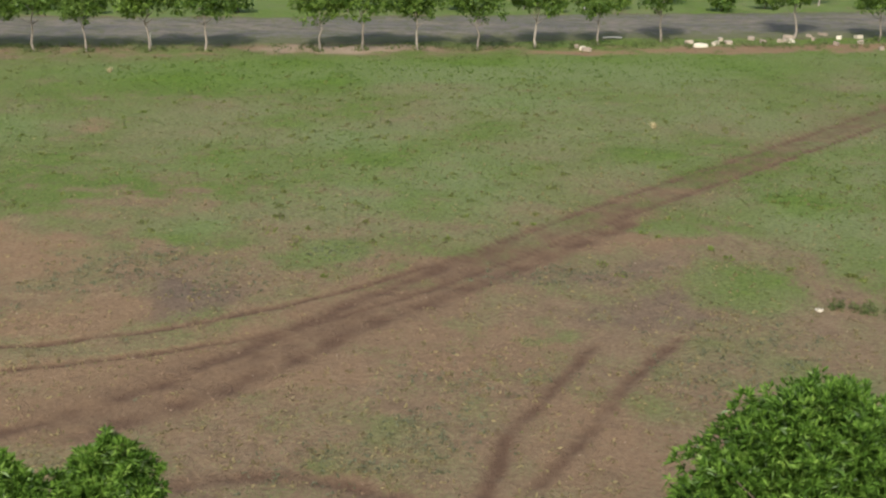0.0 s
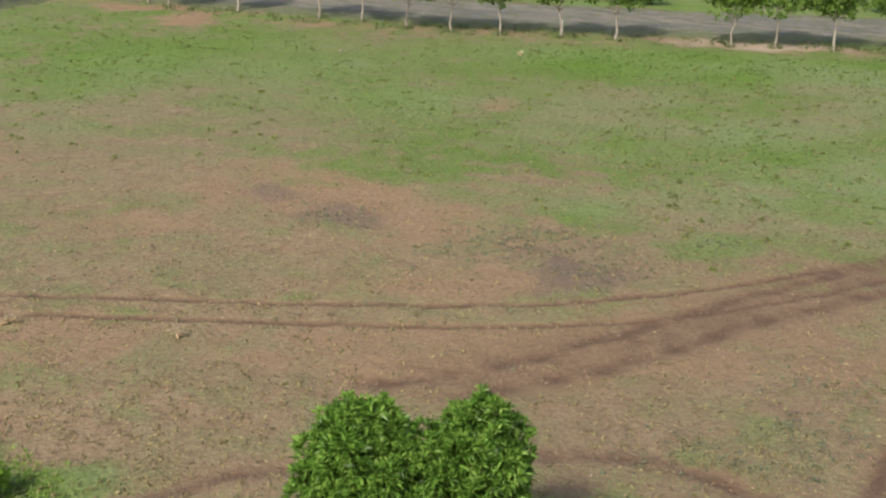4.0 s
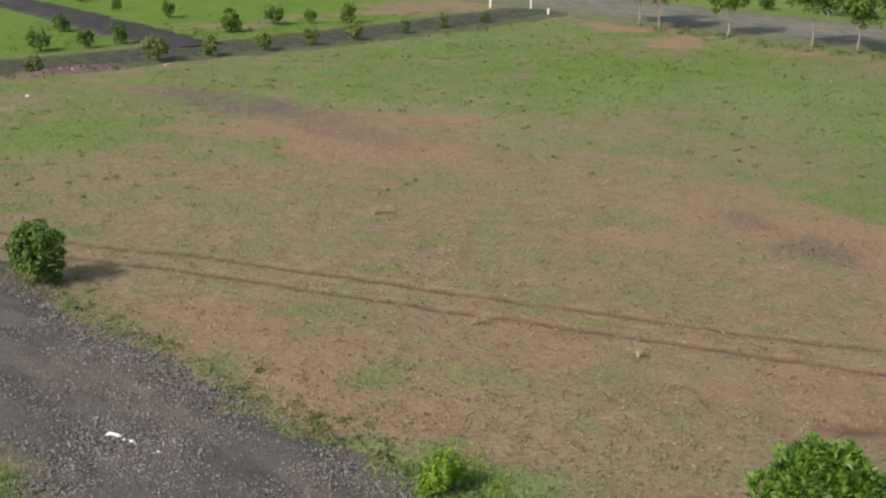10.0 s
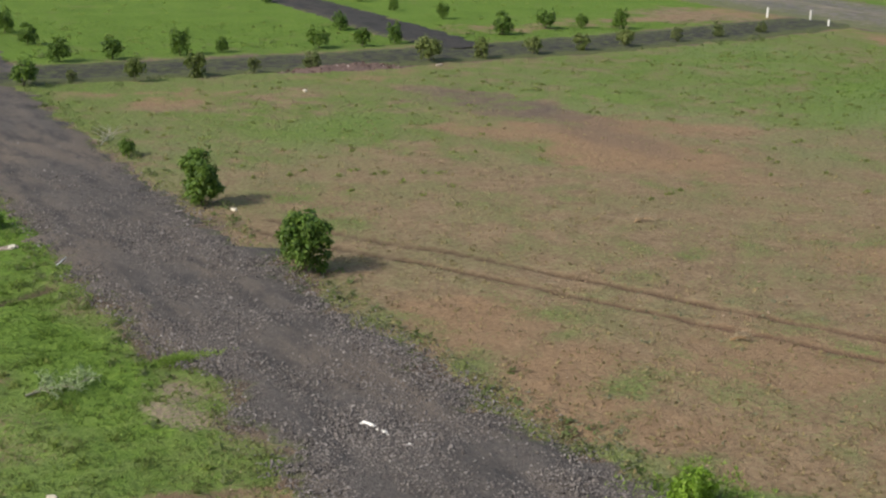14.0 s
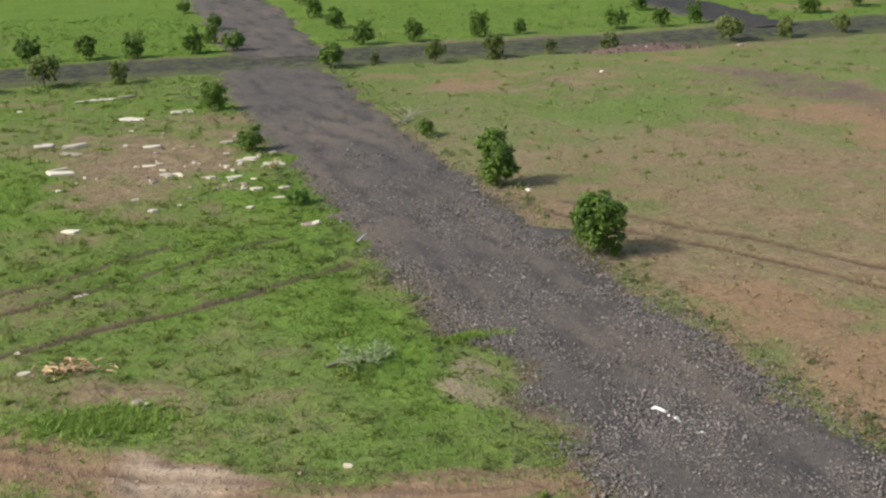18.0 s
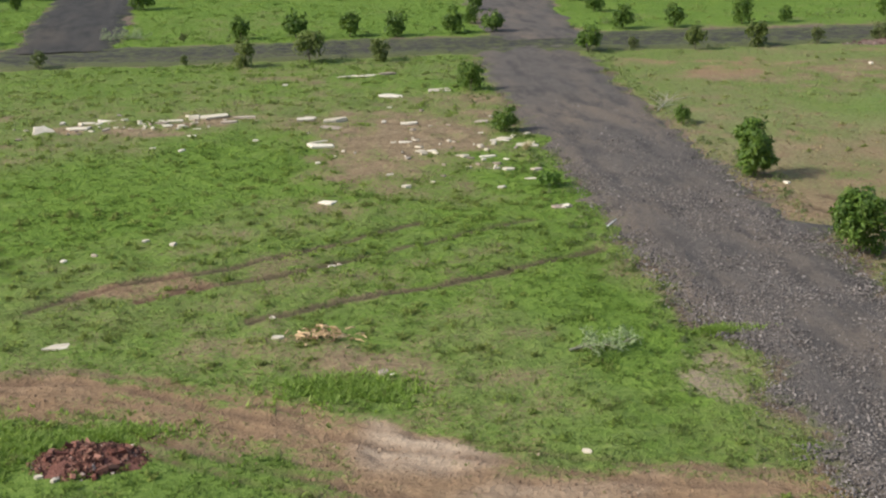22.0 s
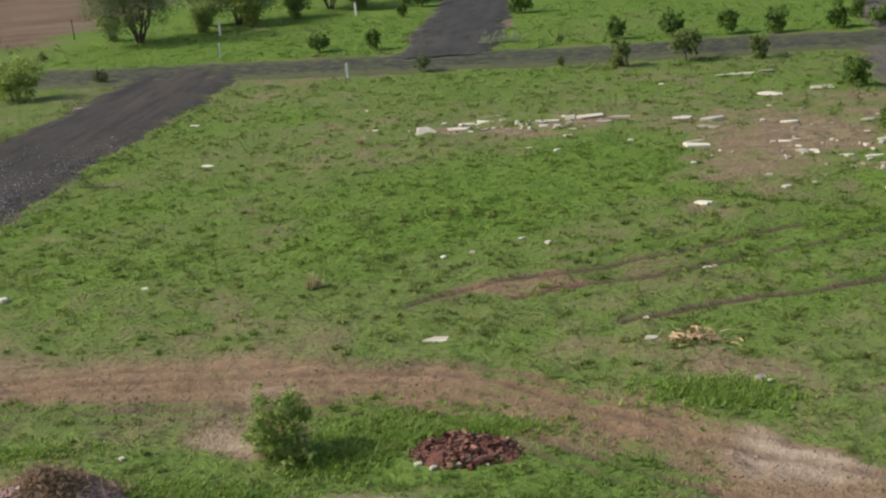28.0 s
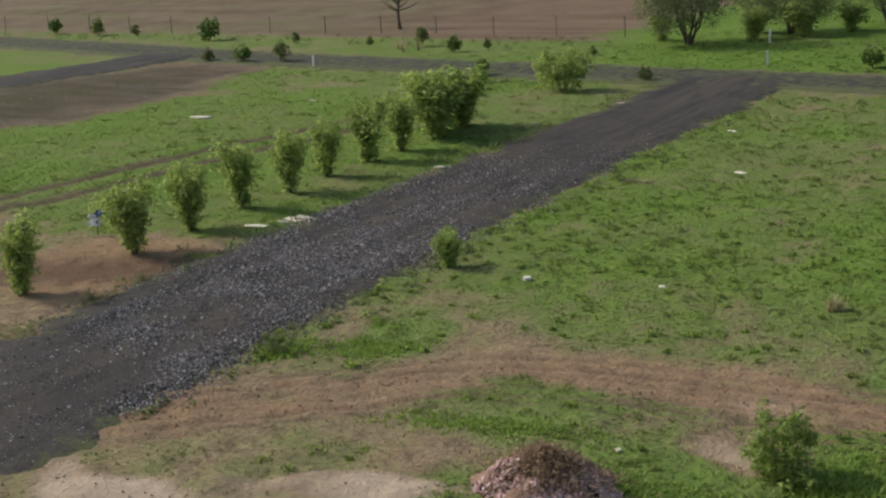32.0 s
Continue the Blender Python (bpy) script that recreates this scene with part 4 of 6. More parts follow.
def rosette_crown(name, seed, blobs, count, length, width, material, per=9):
    """Twig ends over uneven bulges, each with a star of long narrow leaves round it."""
    rng = np.random.default_rng(seed)
    share = np.array([b[3] * b[4] * b[5] for b in blobs]) ** 0.67
    base, ways = [], []
    for (bx, by, bz, rx, ry, rz), w in zip(blobs, share / share.sum()):
        n = max(4, int(count * w))
        d = rng.normal(0, 1, (n, 3))
        d[:, 2] += 0.25
        d /= np.linalg.norm(d, axis=1, keepdims=True)
        reach = 1.0 - 0.4 * rng.uniform(0, 1, (n, 1)) ** 2.2 + rng.normal(0, 0.07, (n, 1))
        base.append(np.repeat(np.array([bx, by, bz]) + d * reach * (rx, ry, rz), per, 0))
        e = rng.normal(0, 1, (n, per, 3))
        e /= np.linalg.norm(e, axis=2, keepdims=True)
        way = 0.95 * d[:, None] + 1.0 * e + np.array([0, 0, 0.3])
        ways.append(way.reshape(-1, 3))
    c, way = np.concatenate(base), np.concatenate(ways)
    way /= np.linalg.norm(way, axis=1, keepdims=True)
    keep = c[:, 2] > 0.3
    c, way = c[keep], way[keep]
    n = len(c)
    side = np.cross(way, rng.normal(0, 0.5, (n, 3)) + (0, 0, 1.0))
    side /= np.linalg.norm(side, axis=1, keepdims=True) + 1e-9
    up = np.cross(side, way)
    size = rng.uniform(0.6, 1.25, (n, 1))
    mid = c + way * length * size * 0.5 + up * length * 0.06
    tip = c + way * length * size - np.array([0, 0, 1.0]) * length * 0.12 * size
    v = np.stack([c, mid - side * width * size / 2, tip, mid + side * width * size / 2], 1)
    return mesh_of(name, v.reshape(-1, 3), np.arange(4 * n).reshape(n, 4), material)


LEAF_BIG = leaf_material("glossy_leaves", [(0.0, (0.028, 0.066, 0.011)), (0.45, (0.10, 0.205, 0.028)), (0.8, (0.20, 0.35, 0.058)), (1.0, (0.31, 0.46, 0.10))], 0.36, 0.34, young=1.7)
# Two big trees close to the viewer.
def big_tree(seed, height, wide, lobes, label, leafage=60000):
    return plant("tree", label, "tree", wood_mesh("tree_trunk", seed, height * 0.7, 0.11, 12, wide * 0.33, BARK, 0.3),
                 rosette_crown("tree_crown", seed + 1, lobes, leafage // 9, 0.155, 0.038, LEAF_BIG), "trees beside the field")


def lobed(seed, height, wide, low, n, small=(0.10, 0.17)):
    """A crown of many small knobs on an egg-shaped core, with gaps between them."""
    rng = random.Random(seed)
    mid, tall = (low + 1) / 2 * height, (1 - low) / 2 * height
    rows = [(0, 0, mid, wide * 0.33, wide * 0.33, tall * 0.72)]
    for k in range(n):
        s = 1 - 2 * (k + 0.5) / n
        a, g = 2.39996 * k + rng.uniform(-0.3, 0.3), math.sqrt(1 - s * s)
        q, r = rng.uniform(0.72, 1.02), wide * rng.uniform(*small)
        rows.append((math.cos(a) * g * wide * 0.38 * q, math.sin(a) * g * wide * 0.38 * q, mid + s * tall * 0.84 * q, r, r, r * rng.uniform(0.9, 1.25)))
    for k in range(n // 2):
        a, g = rng.uniform(0, 6.283), rng.uniform(0.1, 0.95)
        r = wide * rng.uniform(0.028, 0.05)
        rows.append((math.cos(a) * g * wide * 0.44, math.sin(a) * g * wide * 0.44, mid + math.sqrt(1 - g * g) * tall * rng.uniform(0.78, 0.92), r, r, r * rng.uniform(2.0, 3.4)))
    return rows


twin = [(b[0] - 0.45, b[1] + 0.62, b[2], *b[3:]) for b in lobed(121, 3.4, 2.3, 0.2, 26)] + [(b[0] + 0.58, b[1] - 0.85, b[2], *b[3:]) for b in lobed(122, 3.52, 1.82, 0.2, 24)] + [(0.05, -0.1, 2.45, 0.55, 0.55, 0.55)]
placed(big_tree(120, 3.4, 3.7, twin, "round-crowned tree with dense fresh green leaves by the field"), 16.75, 9.4, 1.0, 0)
placed(big_tree(130, 4.7, 5.0, lobed(132, 4.55, 5.0, 0.22, 60, (0.07, 0.125)), "broad tree with dense fresh green leaves by the field", 96000), 18.3, -1.95, 1.0, 0)

# The row along the far road, with pale trunks.
avenue_models = [plant("roadside_tree", "young roadside tree with a pale slender trunk", "tree",
                       wood_mesh("avenue_trunk", 140 + k, 3.1, 0.07, 7, 0.7, BARK_PALE, 0.5, lean=0.04),
                       crown_mesh("avenue_crown", 150 + k, [(b[0], b[1], b[2] + 1.75, *b[3:]) for b in bulges(160 + k, 12, 2.9, 3.5, 0.05)], 3000, 0.24, 0.11, LEAF), "row of roadside trees") for k in range(3)]
AVENUE = [(98.0, -24.0), (95.6, -17.5), (91.6, -10.0), (92.2, -4.8), (87.6, 3.6), (85.6, 7.4), (82.9, 10.9), (81.1, 14.2), (80.6, 17.8), (79.6, 21.0), (78.5, 23.3), (76.9, 29.9), (76.0, 33.0),
          (74.7, 36.4), (73.9, 39.3), (73.8, 42.4), (74.6, 46.2), (74.4, 49.3), (74.8, 56.1), (73.2, 60.6), (74.6, 63.6)]
for k, (x, y) in enumerate(AVENUE):
    placed(avenue_models[k % 3], x, y, 1.0 + 0.12 * math.sin(k * 2.3), 77 * k, 1.1)
# Across the far road: another row and low bushes.
for k in range(24):
    y = -22 + 3.7 * k + 1.2 * math.sin(k * 3.1)
    x = 91 + max(0.0, 48 - y) * 0.34 + 1.2 * math.sin(k * 1.9)
    if k % 3 == 1:
        placed(avenue_models[(k + 1) % 3], x, y, 1.0 + 0.2 * math.sin(k), 50 * k)
    else:
        placed(sapling_models[k % 4], x - 0.6, y, 1.7 + 0.4 * math.sin(k * 1.3), 31 * k, 1.15)

LEAF_SHRUB = leaf_material("shrub_leaves", [(0.0, (0.14, 0.205, 0.05)), (0.5, (0.33, 0.42, 0.13)), (1.0, (0.52, 0.58, 0.24))], 0.55, 0.64)
# The row of tall shrubs west of the third road.
def fanned(seed, height, wide):
    """Stems that fan out of one foot and the leafy tufts along their upper halves."""
    rng = random.Random(seed)
    tubes, tufts = [], []
    for k in range(8):
        a, q = 6.283 * k / 8 + rng.uniform(-0.3, 0.3), rng.uniform(0.25, 1.0)
        top = Vector((math.cos(a) * wide * 0.42 * q, math.sin(a) * wide * 0.42 * q, height * rng.uniform(0.68, 1.0) * (1.05 - 0.2 * q)))
        path = [Vector((math.cos(a) * 0.05, math.sin(a) * 0.05, -0.06)), top * 0.35 + Vector((0, 0, 0.15)), top * 0.7 + Vector((0, 0, 0.08)), top]
        tubes.append(tube(path, [0.022, 0.018, 0.012, 0.005], 5))
        for s, r in ((0.12, 0.16), (0.3, 0.18), (0.5, 0.22), (0.72, 0.27), (0.95, 0.22)):
            if s > 0.4 or k % 3:
                r *= rng.uniform(0.75, 1.25) * wide / 1.5
                tufts.append((top.x * s + rng.gauss(0, 0.05), top.y * s + rng.gauss(0, 0.05), top.z * s + 0.06, r, r, r * 1.1))
    return tubes, tufts


shrub_models = []
for k in range(3):
    stems, tufts = fanned(190 + k, 2.25, 1.55)
    shrub_models.append(plant("shrub", "tall leafy shrub with several stems on the grass verge", "shrub", mesh_of("shrub_stems", *joined(stems), BARK, True),
                              crown_mesh("shrub_crown", 180 + k, tufts, 2700, 0.16, 0.062, LEAF_SHRUB, 0.35, clump=0.6, per=9, rag=0.3), "row of shrubs by the road"))
for k, (x, y, h, w) in enumerate([(-31.0, 28.3, 0.95, 0.9), (-31.2, 33.3, 1.0, 1.0), (-31.4, 36.4, 1.02, 0.85), (-31.7, 39.6, 0.98, 0.85), (-31.6, 42.4, 1.0, 0.85), (-31.9, 45.3, 0.95, 0.85), (-31.9, 48.3, 1.05, 0.9), (-31.8, 50.8, 1.0, 0.9), (-31.9, 53.9, 1.3, 1.3), (-32.2, 57.0, 1.15, 1.35), (-32.8, 55.4, 1.2, 1.3)]):
    placed(shrub_models[k % 3], x, y, h * 1.16, 71 * k, w * 1.17)
round_bush = plant("bush", "broad rounded leafy bush beside the gravel road", "bush", wood_mesh("round_bush_stems", 205, 1.9, 0.04, 5, 0.6, BARK, 0.15, 5, 0.12),
                   crown_mesh("round_bush_crown", 206, bulges(207, 22, 2.5, 3.1, 0.0, 0.6), 4200, 0.19, 0.08, LEAF_SHRUB, 0.45, rag=0.3))
placed(round_bush, -32.4, 68.2, 1.0, 30, 1.05)
placed(shrub_models[1], -20.3, 35.2, 0.56, 100, 1.35, label="small leafy bush at the edge of the gravel road")
LEAF_WEED = leaf_material("weed_leaves", [(0.0, (0.10, 0.155, 0.036)), (0.5, (0.26, 0.35, 0.09)), (1.0, (0.45, 0.52, 0.18))], 0.5, 0.55)
weed_bush = plant("bush", "loose weedy bush on the rough grass", "bush", wood_mesh("weed_stems", 200, 1.1, 0.015, 4, 0.3, BARK, 0.2, 6, 0.12),
                  crown_mesh("weed_crown", 201, [(0, 0, 0.3, 0.5, 0.5, 0.32), (0.35, -0.2, 0.2, 0.35, 0.35, 0.25), (-0.3, 0.2, 0.25, 0.35, 0.35, 0.28)] + bulges(202, 9, 1.35, 1.0, 0.0), 3400, 0.09, 0.034, LEAF_WEED, 0.25, rag=0.4))
placed(weed_bush, -7.0, 24.7, 1.12, 0, 1.25)

# Low growth north of the cross road.
for k, (x, y, h) in enumerate([(-95.2, 92.1, 1.6), (-89.1, 91.2, 1.9), (-83.5, 90.0, 1.2), (-73.6, 88.0, 1.9), (-63.9, 86.6, 1.0), (-56.5, 85.8, 0.9), (-48.1, 83.7, 1.2), (-46.5, 85.6, 0.9), (-52.3, 86.3, 1.5), (-61.1, 76.6, 1.4), (-57.9, 76.9, 1.6), (-64.4, 76.8, 1.2), (-40.0, 73.0, 1.2), (-37.0, 82.4, 0.8)]):
    placed(thin_models[k % 2] if k % 3 else sapling_models[k % 4], x, y, h, 83 * k)
LEAF_THORN = leaf_material("thorn_leaves", [(0.0, (0.05, 0.075, 0.035)), (0.5, (0.11, 0.145, 0.07)), (1.0, (0.21, 0.235, 0.12))], 0.5, 0.35)
field_tree = plant("tree", "spreading thorny tree with many stems and thin foliage", "tree",
                   wood_mesh("field_tree_stems", 210, 3.6, 0.09, 7, 1.1, BARK, 0.3, 7, 0.16),
                   crown_mesh("field_tree_crown", 211, [(b[0], b[1], b[2] + 0.35, *b[3:]) for b in bulges(212, 24, 5.0, 7.6, 0.18, 0.6)], 17000, 0.17, 0.06, LEAF_THORN, 0.3))
placed(field_tree, -32.8, 88.6, 1.0, 0, 1.1)
placed(field_tree, -28.0, 95.5, 0.75, 120, 1.3)
placed(field_tree, -22.5, 101.0, 0.8, 220, 1.2)
for k, (x, y, h) in enumerate([(-29.5, 92.0, 1.6), (-26.5, 93.5, 2.0), (-24.0, 96.5, 1.7), (-20.0, 99.0, 2.2), (-30.5, 96.0, 2.2), (-17.0, 102.0, 2.0), (-35.5, 90.6, 1.3)]):
    placed(shrub_models[k % 3], x, y, h * 0.62, 37 * k, 1.5, label="wild dusty bush at the edge of the field")
bare_tree = thing("bare_tree", "small leafless tree on the field's edge", "tree", (-60.6, 96.5, gz(-60.6, 96.5)))
bare_tree.scale = (1.4, 1.4, 1.25)
part("trunk", wood_mesh("bare_trunk", 220, 2.6, 0.11, 12, 1.3, BARK, 0.45, 1, 0.06), bare_tree)
part("crown", crown_mesh("bare_crown", 221, [(b[0], b[1], b[2] + 1.6, *b[3:]) for b in bulges(222, 8, 1.8, 2.6, 0.1)], 240, 0.1, 0.04, LEAF_DRY, 0.3), bare_tree)


# ---- grass, clods and gravel ----
def field_places(rng, n, power=1.5):
    """Places over the fields that the flight overlooks, denser close to it."""
    a = np.radians(rng.uniform(-100, 54, n))
    r = (rng.uniform(21.0 ** (2 - power), 96.0 ** (2 - power), n)) ** (1 / (2 - power))
    return -np.sin(a) * r, np.cos(a) * r, r


TALL = [(1.6, 27.1, 1.5, 0.75, -8, 1.0), (-5.2, 25.5, 1.6, 1.1, 15, 0.8), (10.3, 28.9, 0.7, 0.24, 0, 0.6), (-8.5, 23.1, 2.4, 0.45, -4, 0.45), (16.1, 17.9, 1.2, 1.2, 0, 0.5), (-20.4, 27, 0.5, 0.7, 0, 0.8), (-6.0, 24.4, 0.8, 0.6, 0, 1.2), (-3.4, 25.7, 1.6, 0.5, -5, 0.6), (-18.4, 27.9, 1.3, 0.7, 20, 0.3), (-13.0, 24.6, 2.4, 0.5, 10, 0.25)]


def build_grass(name, label, seed, n, material, tall_only=False):
    rng = np.random.default_rng(seed)
    if tall_only:
        k = rng.integers(0, len(TALL), n)
        rows = np.array(TALL)[k]
        u = rng.normal(0, 0.5, (n, 2)) * rows[:, 2:4]
        t = np.radians(rows[:, 4])
        x, y = rows[:, 0] + u[:, 0] * np.cos(t) - u[:, 1] * np.sin(t), rows[:, 1] + u[:, 0] * np.sin(t) + u[:, 1] * np.cos(t)
        r = np.hypot(x, y)
        tall = 0.04 + 0.09 * rows[:, 5] * rng.uniform(0.4, 1.2, n)
        l = np.full(n, 0.8)
        keep = np.ones(n, bool)
    else:
        x, y, r = field_places(rng, n)
        m = n // 4
        hx, hy, _ = field_places(rng, m // 14)
        who = rng.integers(0, len(hx), m)
        x[:m], y[:m] = hx[who] + rng.normal(0, 0.16, m), hy[who] + rng.normal(0, 0.13, m)
        bare = (np.arange(n) < m) & (x > 15) & (rng.uniform(0, 1, n) < 0.7)
        r = np.hypot(x, y)
        g, l, _, ash, rut, _ = cover_of(x, y)
        keep = rng.uniform(0, 1, n) < np.clip(g * 1.5 - 0.25, 0.02, 1) * (1 - road_mask(x, y)) * (rut < 0.4) * ~bare * np.where(x > 14, 0.42 + 0.4 * step(38, 55, x), 1.0)
        tall = (0.03 + 0.03 * l) * rng.uniform(0.6, 1.4, n)
        tall[:m] *= np.where(x[:m] > 15, 1.0, 1.15)
    x, y, r, tall, l = x[keep], y[keep], r[keep], tall[keep], l[keep]
    n, b = len(x), 5
    base = np.stack([x, y, ground_z(x, y) - 0.01 + (0.07 * step(0.3, 0.7, road_mask(x, y)) if tall_only else 0.0)], 1)
    a = rng.uniform(0, 6.283, (n, b))
    lean = rng.uniform(0.5, 1.6, (n, b)) * tall[:, None]
    out = np.stack([np.cos(a), np.sin(a), np.zeros_like(a)], -1)
    side = np.stack([-np.sin(a), np.cos(a), np.zeros_like(a)], -1)
    wide = (0.012 + 0.0004 * r)[:, None, None] * rng.uniform(0.7, 1.4, (n, b, 1))
    foot = base[:, None] + out * 0.025
    tip = foot + out * lean[..., None] + np.array([0, 0, 1.0]) * (tall[:, None] * rng.uniform(0.6, 1.2, (n, b)))[..., None]
    v = np.stack([foot - side * wide, foot + side * wide, tip], 2).reshape(-1, 3)
    me = mesh_of(name, v, np.arange(len(v)).reshape(-1, 3), material)
    at = me.attributes.new("lush", "FLOAT", "POINT")
    at.data.foreach_set("value", np.repeat(np.clip(l, 0, 1), 3 * b).astype(np.float32))
    return one(name, me, label, "grass", kind="stuff")


def build_clods():
    rng = np.random.default_rng(7)
    x, y, r = field_places(rng, 36000, 1.6)
    g = cover_of(x, y)[0]
    keep = (rng.uniform(0, 1, len(x)) < np.clip(0.95 - 1.5 * g, 0.02, 1)) & (road_mask(x, y) < 0.5)
    x, y, r = x[keep], y[keep], r[keep]
    m = 900
    x, y = np.r_[x, rng.normal(26.5, 5, m)], np.r_[y, rng.normal(25, 7, m)]
    r = np.r_[r, rng.uniform(20, 130.0, m)]
    m = 1900
    pick = TRACK[rng.integers(0, len(TRACK) - 1, m)] + rng.normal(0, 0.75, (m, 2))
    pick = pick[road_mask(pick[:, 0], pick[:, 1]) < 0.3]
    x, y, r = np.r_[x, pick[:, 0]], np.r_[y, pick[:, 1]], np.r_[r, np.full(len(pick), 30.0)]
    size = 0.008 + 0.028 * rng.uniform(0, 1, len(x)) ** 4 + 0.0002 * r
    v, f = scatter_pieces(np.stack([x, y, ground_z(x, y) + size * 0.3], 1), size, rng)
    one("clods", mesh_of("clods", v, f, CLODS), "small clods and stones scattered on bare soil", "soil", kind="stuff")


def build_gravel(name, line, half, y0, y1, n, seed, lift, material, grade=1.0, swept=0.25, least=0.4, banded=0.0):
    rng = np.random.default_rng(seed)
    y = y0 + (y1 - y0) * rng.uniform(0, 1, n) ** 1.5
    mid = np.interp(y, line[:, 1], line[:, 0])
    u = np.clip(rng.uniform(-1.0, 1.0, n) + rng.normal(0, 0.13, n), -1.3, 1.3)
    x = mid + u * half
    heaped = lattice(x, y, 1.4, 44) + 0.5 * (lattice(x, 0.3 * y, 0.7, 45) - 0.5)
    heaped = heaped + banded * (lattice(x, 0.16 * y, 0.95, 46) - 0.52) - banded * (1 - step(19.5, 24.5, y - 2.5 * (u < 0.5)))
    tracks = np.exp(-((np.abs(u) - 0.42) / 0.2) ** 2)
    keep = rng.uniform(0, 1, n) < np.clip(least + (2.0 - 2.2 * least) * (heaped - 0.28), 0.06, 1) * (1 - swept * tracks) * (1 - step(30, 58, y))
    keep &= (banded > 0) | (x > mid - half + 1.05 * np.exp(-(((y - 27.2) / 1.5) ** 2)) - 0.5 * rng.uniform(0, 1, n) ** 2)
    x, y, u = x[keep], y[keep], u[keep]
    z = np.where(np.abs(u) < 1, lift * (1 - np.abs(u) ** 5) - 0.035 * (np.exp(-((u - 0.42) / 0.14) ** 2) + np.exp(-((u + 0.42) / 0.14) ** 2)) + 0.045 * (lattice(x, y, 1.1, 25) - 0.5), 0.0)
    z = np.maximum(z, ground_z(x, y))
    size = grade * rng.uniform(0.016, 0.04, len(x)) * (1 + 0.7 * (rng.uniform(0, 1, len(x)) > 0.93))
    v, f = scatter_pieces(np.stack([x, y, z + size * 0.25], 1), size, rng, 0.75)
    one(name, mesh_of(name, v, f, material), "loose crushed grey stone on the road", "gravel", kind="stuff")


BLADES_DARK = leaf_material("tall_grass_blades", [(0.0, (0.11, 0.19, 0.034)), (0.5, (0.25, 0.375, 0.075)), (1.0, (0.42, 0.55, 0.14))], 0.5, 0.6)
build_grass("grass", "short uneven green grass over the plots", 3, 170000, BLADES)
build_grass("tall_grass", "taller dark green grass and weeds in clumps", 4, 7000, BLADES_DARK, True)
build_clods()


def build_weeds():
    """Small leafy weeds along the verges and in the rough corners."""
    g = np.random.default_rng(12)
    spots = [np.stack([g.uniform(-104, -38, 190), 88.5 + g.normal(0, 1.7, 190)], 1), np.stack([g.uniform(-36, 70, 130), 76.8 + g.normal(0, 0.8, 130)], 1),
             np.stack([g.uniform(-20, 70, 120), 67.3 + g.normal(0, 0.5, 120)], 1), np.stack([15.9 + g.normal(0, 0.35, 90), g.uniform(17, 66, 90)], 1),
             np.stack([9.2 + g.normal(0, 0.35, 60), g.uniform(22, 66, 60)], 1), np.stack([-20.6 + g.normal(0, 0.4, 70), g.uniform(20, 68, 70)], 1),
             np.stack([-28.8 + g.normal(0, 0.5, 60), g.uniform(28, 68, 60)], 1), np.stack([g.normal(-26, 5, 60), g.normal(91, 3, 60)], 1)]
    y = g.uniform(-20, 60, 160)
    spots.append(np.stack([73.6 + 0.28 * np.maximum(0, 48 - y) + g.normal(0, 0.6, 160), y], 1))
    y = g.uniform(-20, 60, 260)
    spots.append(np.stack([73.0 + 0.28 * np.maximum(0, 48 - y) + g.normal(0, 0.9, 260), y], 1))
    spots.append(np.repeat(np.array(AVENUE), 7, 0) + g.normal(0, 0.22, (7 * len(AVENUE), 2)))
    p = np.concatenate(spots)
    far = np.hypot(p[:, 0], p[:, 1])
    size = g.uniform(0.05, 0.16, len(p)) * (0.9 + far / 70)
    base = np.stack([p[:, 0], p[:, 1], np.maximum(ground_z(p[:, 0], p[:, 1]), 0.06 * (road_mask(p[:, 0], p[:, 1]) > 0.2) - 0.06)], 1)
    d = g.normal(0, 1, (len(p), 18, 3))
    d /= np.linalg.norm(d, axis=2, keepdims=True)
    d[..., 2] = np.abs(d[..., 2]) * 1.1
    c = base[:, None] + d * size[:, None, None]
    keep = np.repeat(road_mask(p[:, 0], p[:, 1]) < 0.6, 18)
    v, f = leaves(g, c.reshape(-1, 3)[keep], (d + (0, 0, 0.4)).reshape(-1, 3)[keep], 0.16, 0.06)
    one("weeds", mesh_of("weeds", v, f, LEAF_DULL), "low leafy weeds along the road verges", "weeds", kind="stuff")


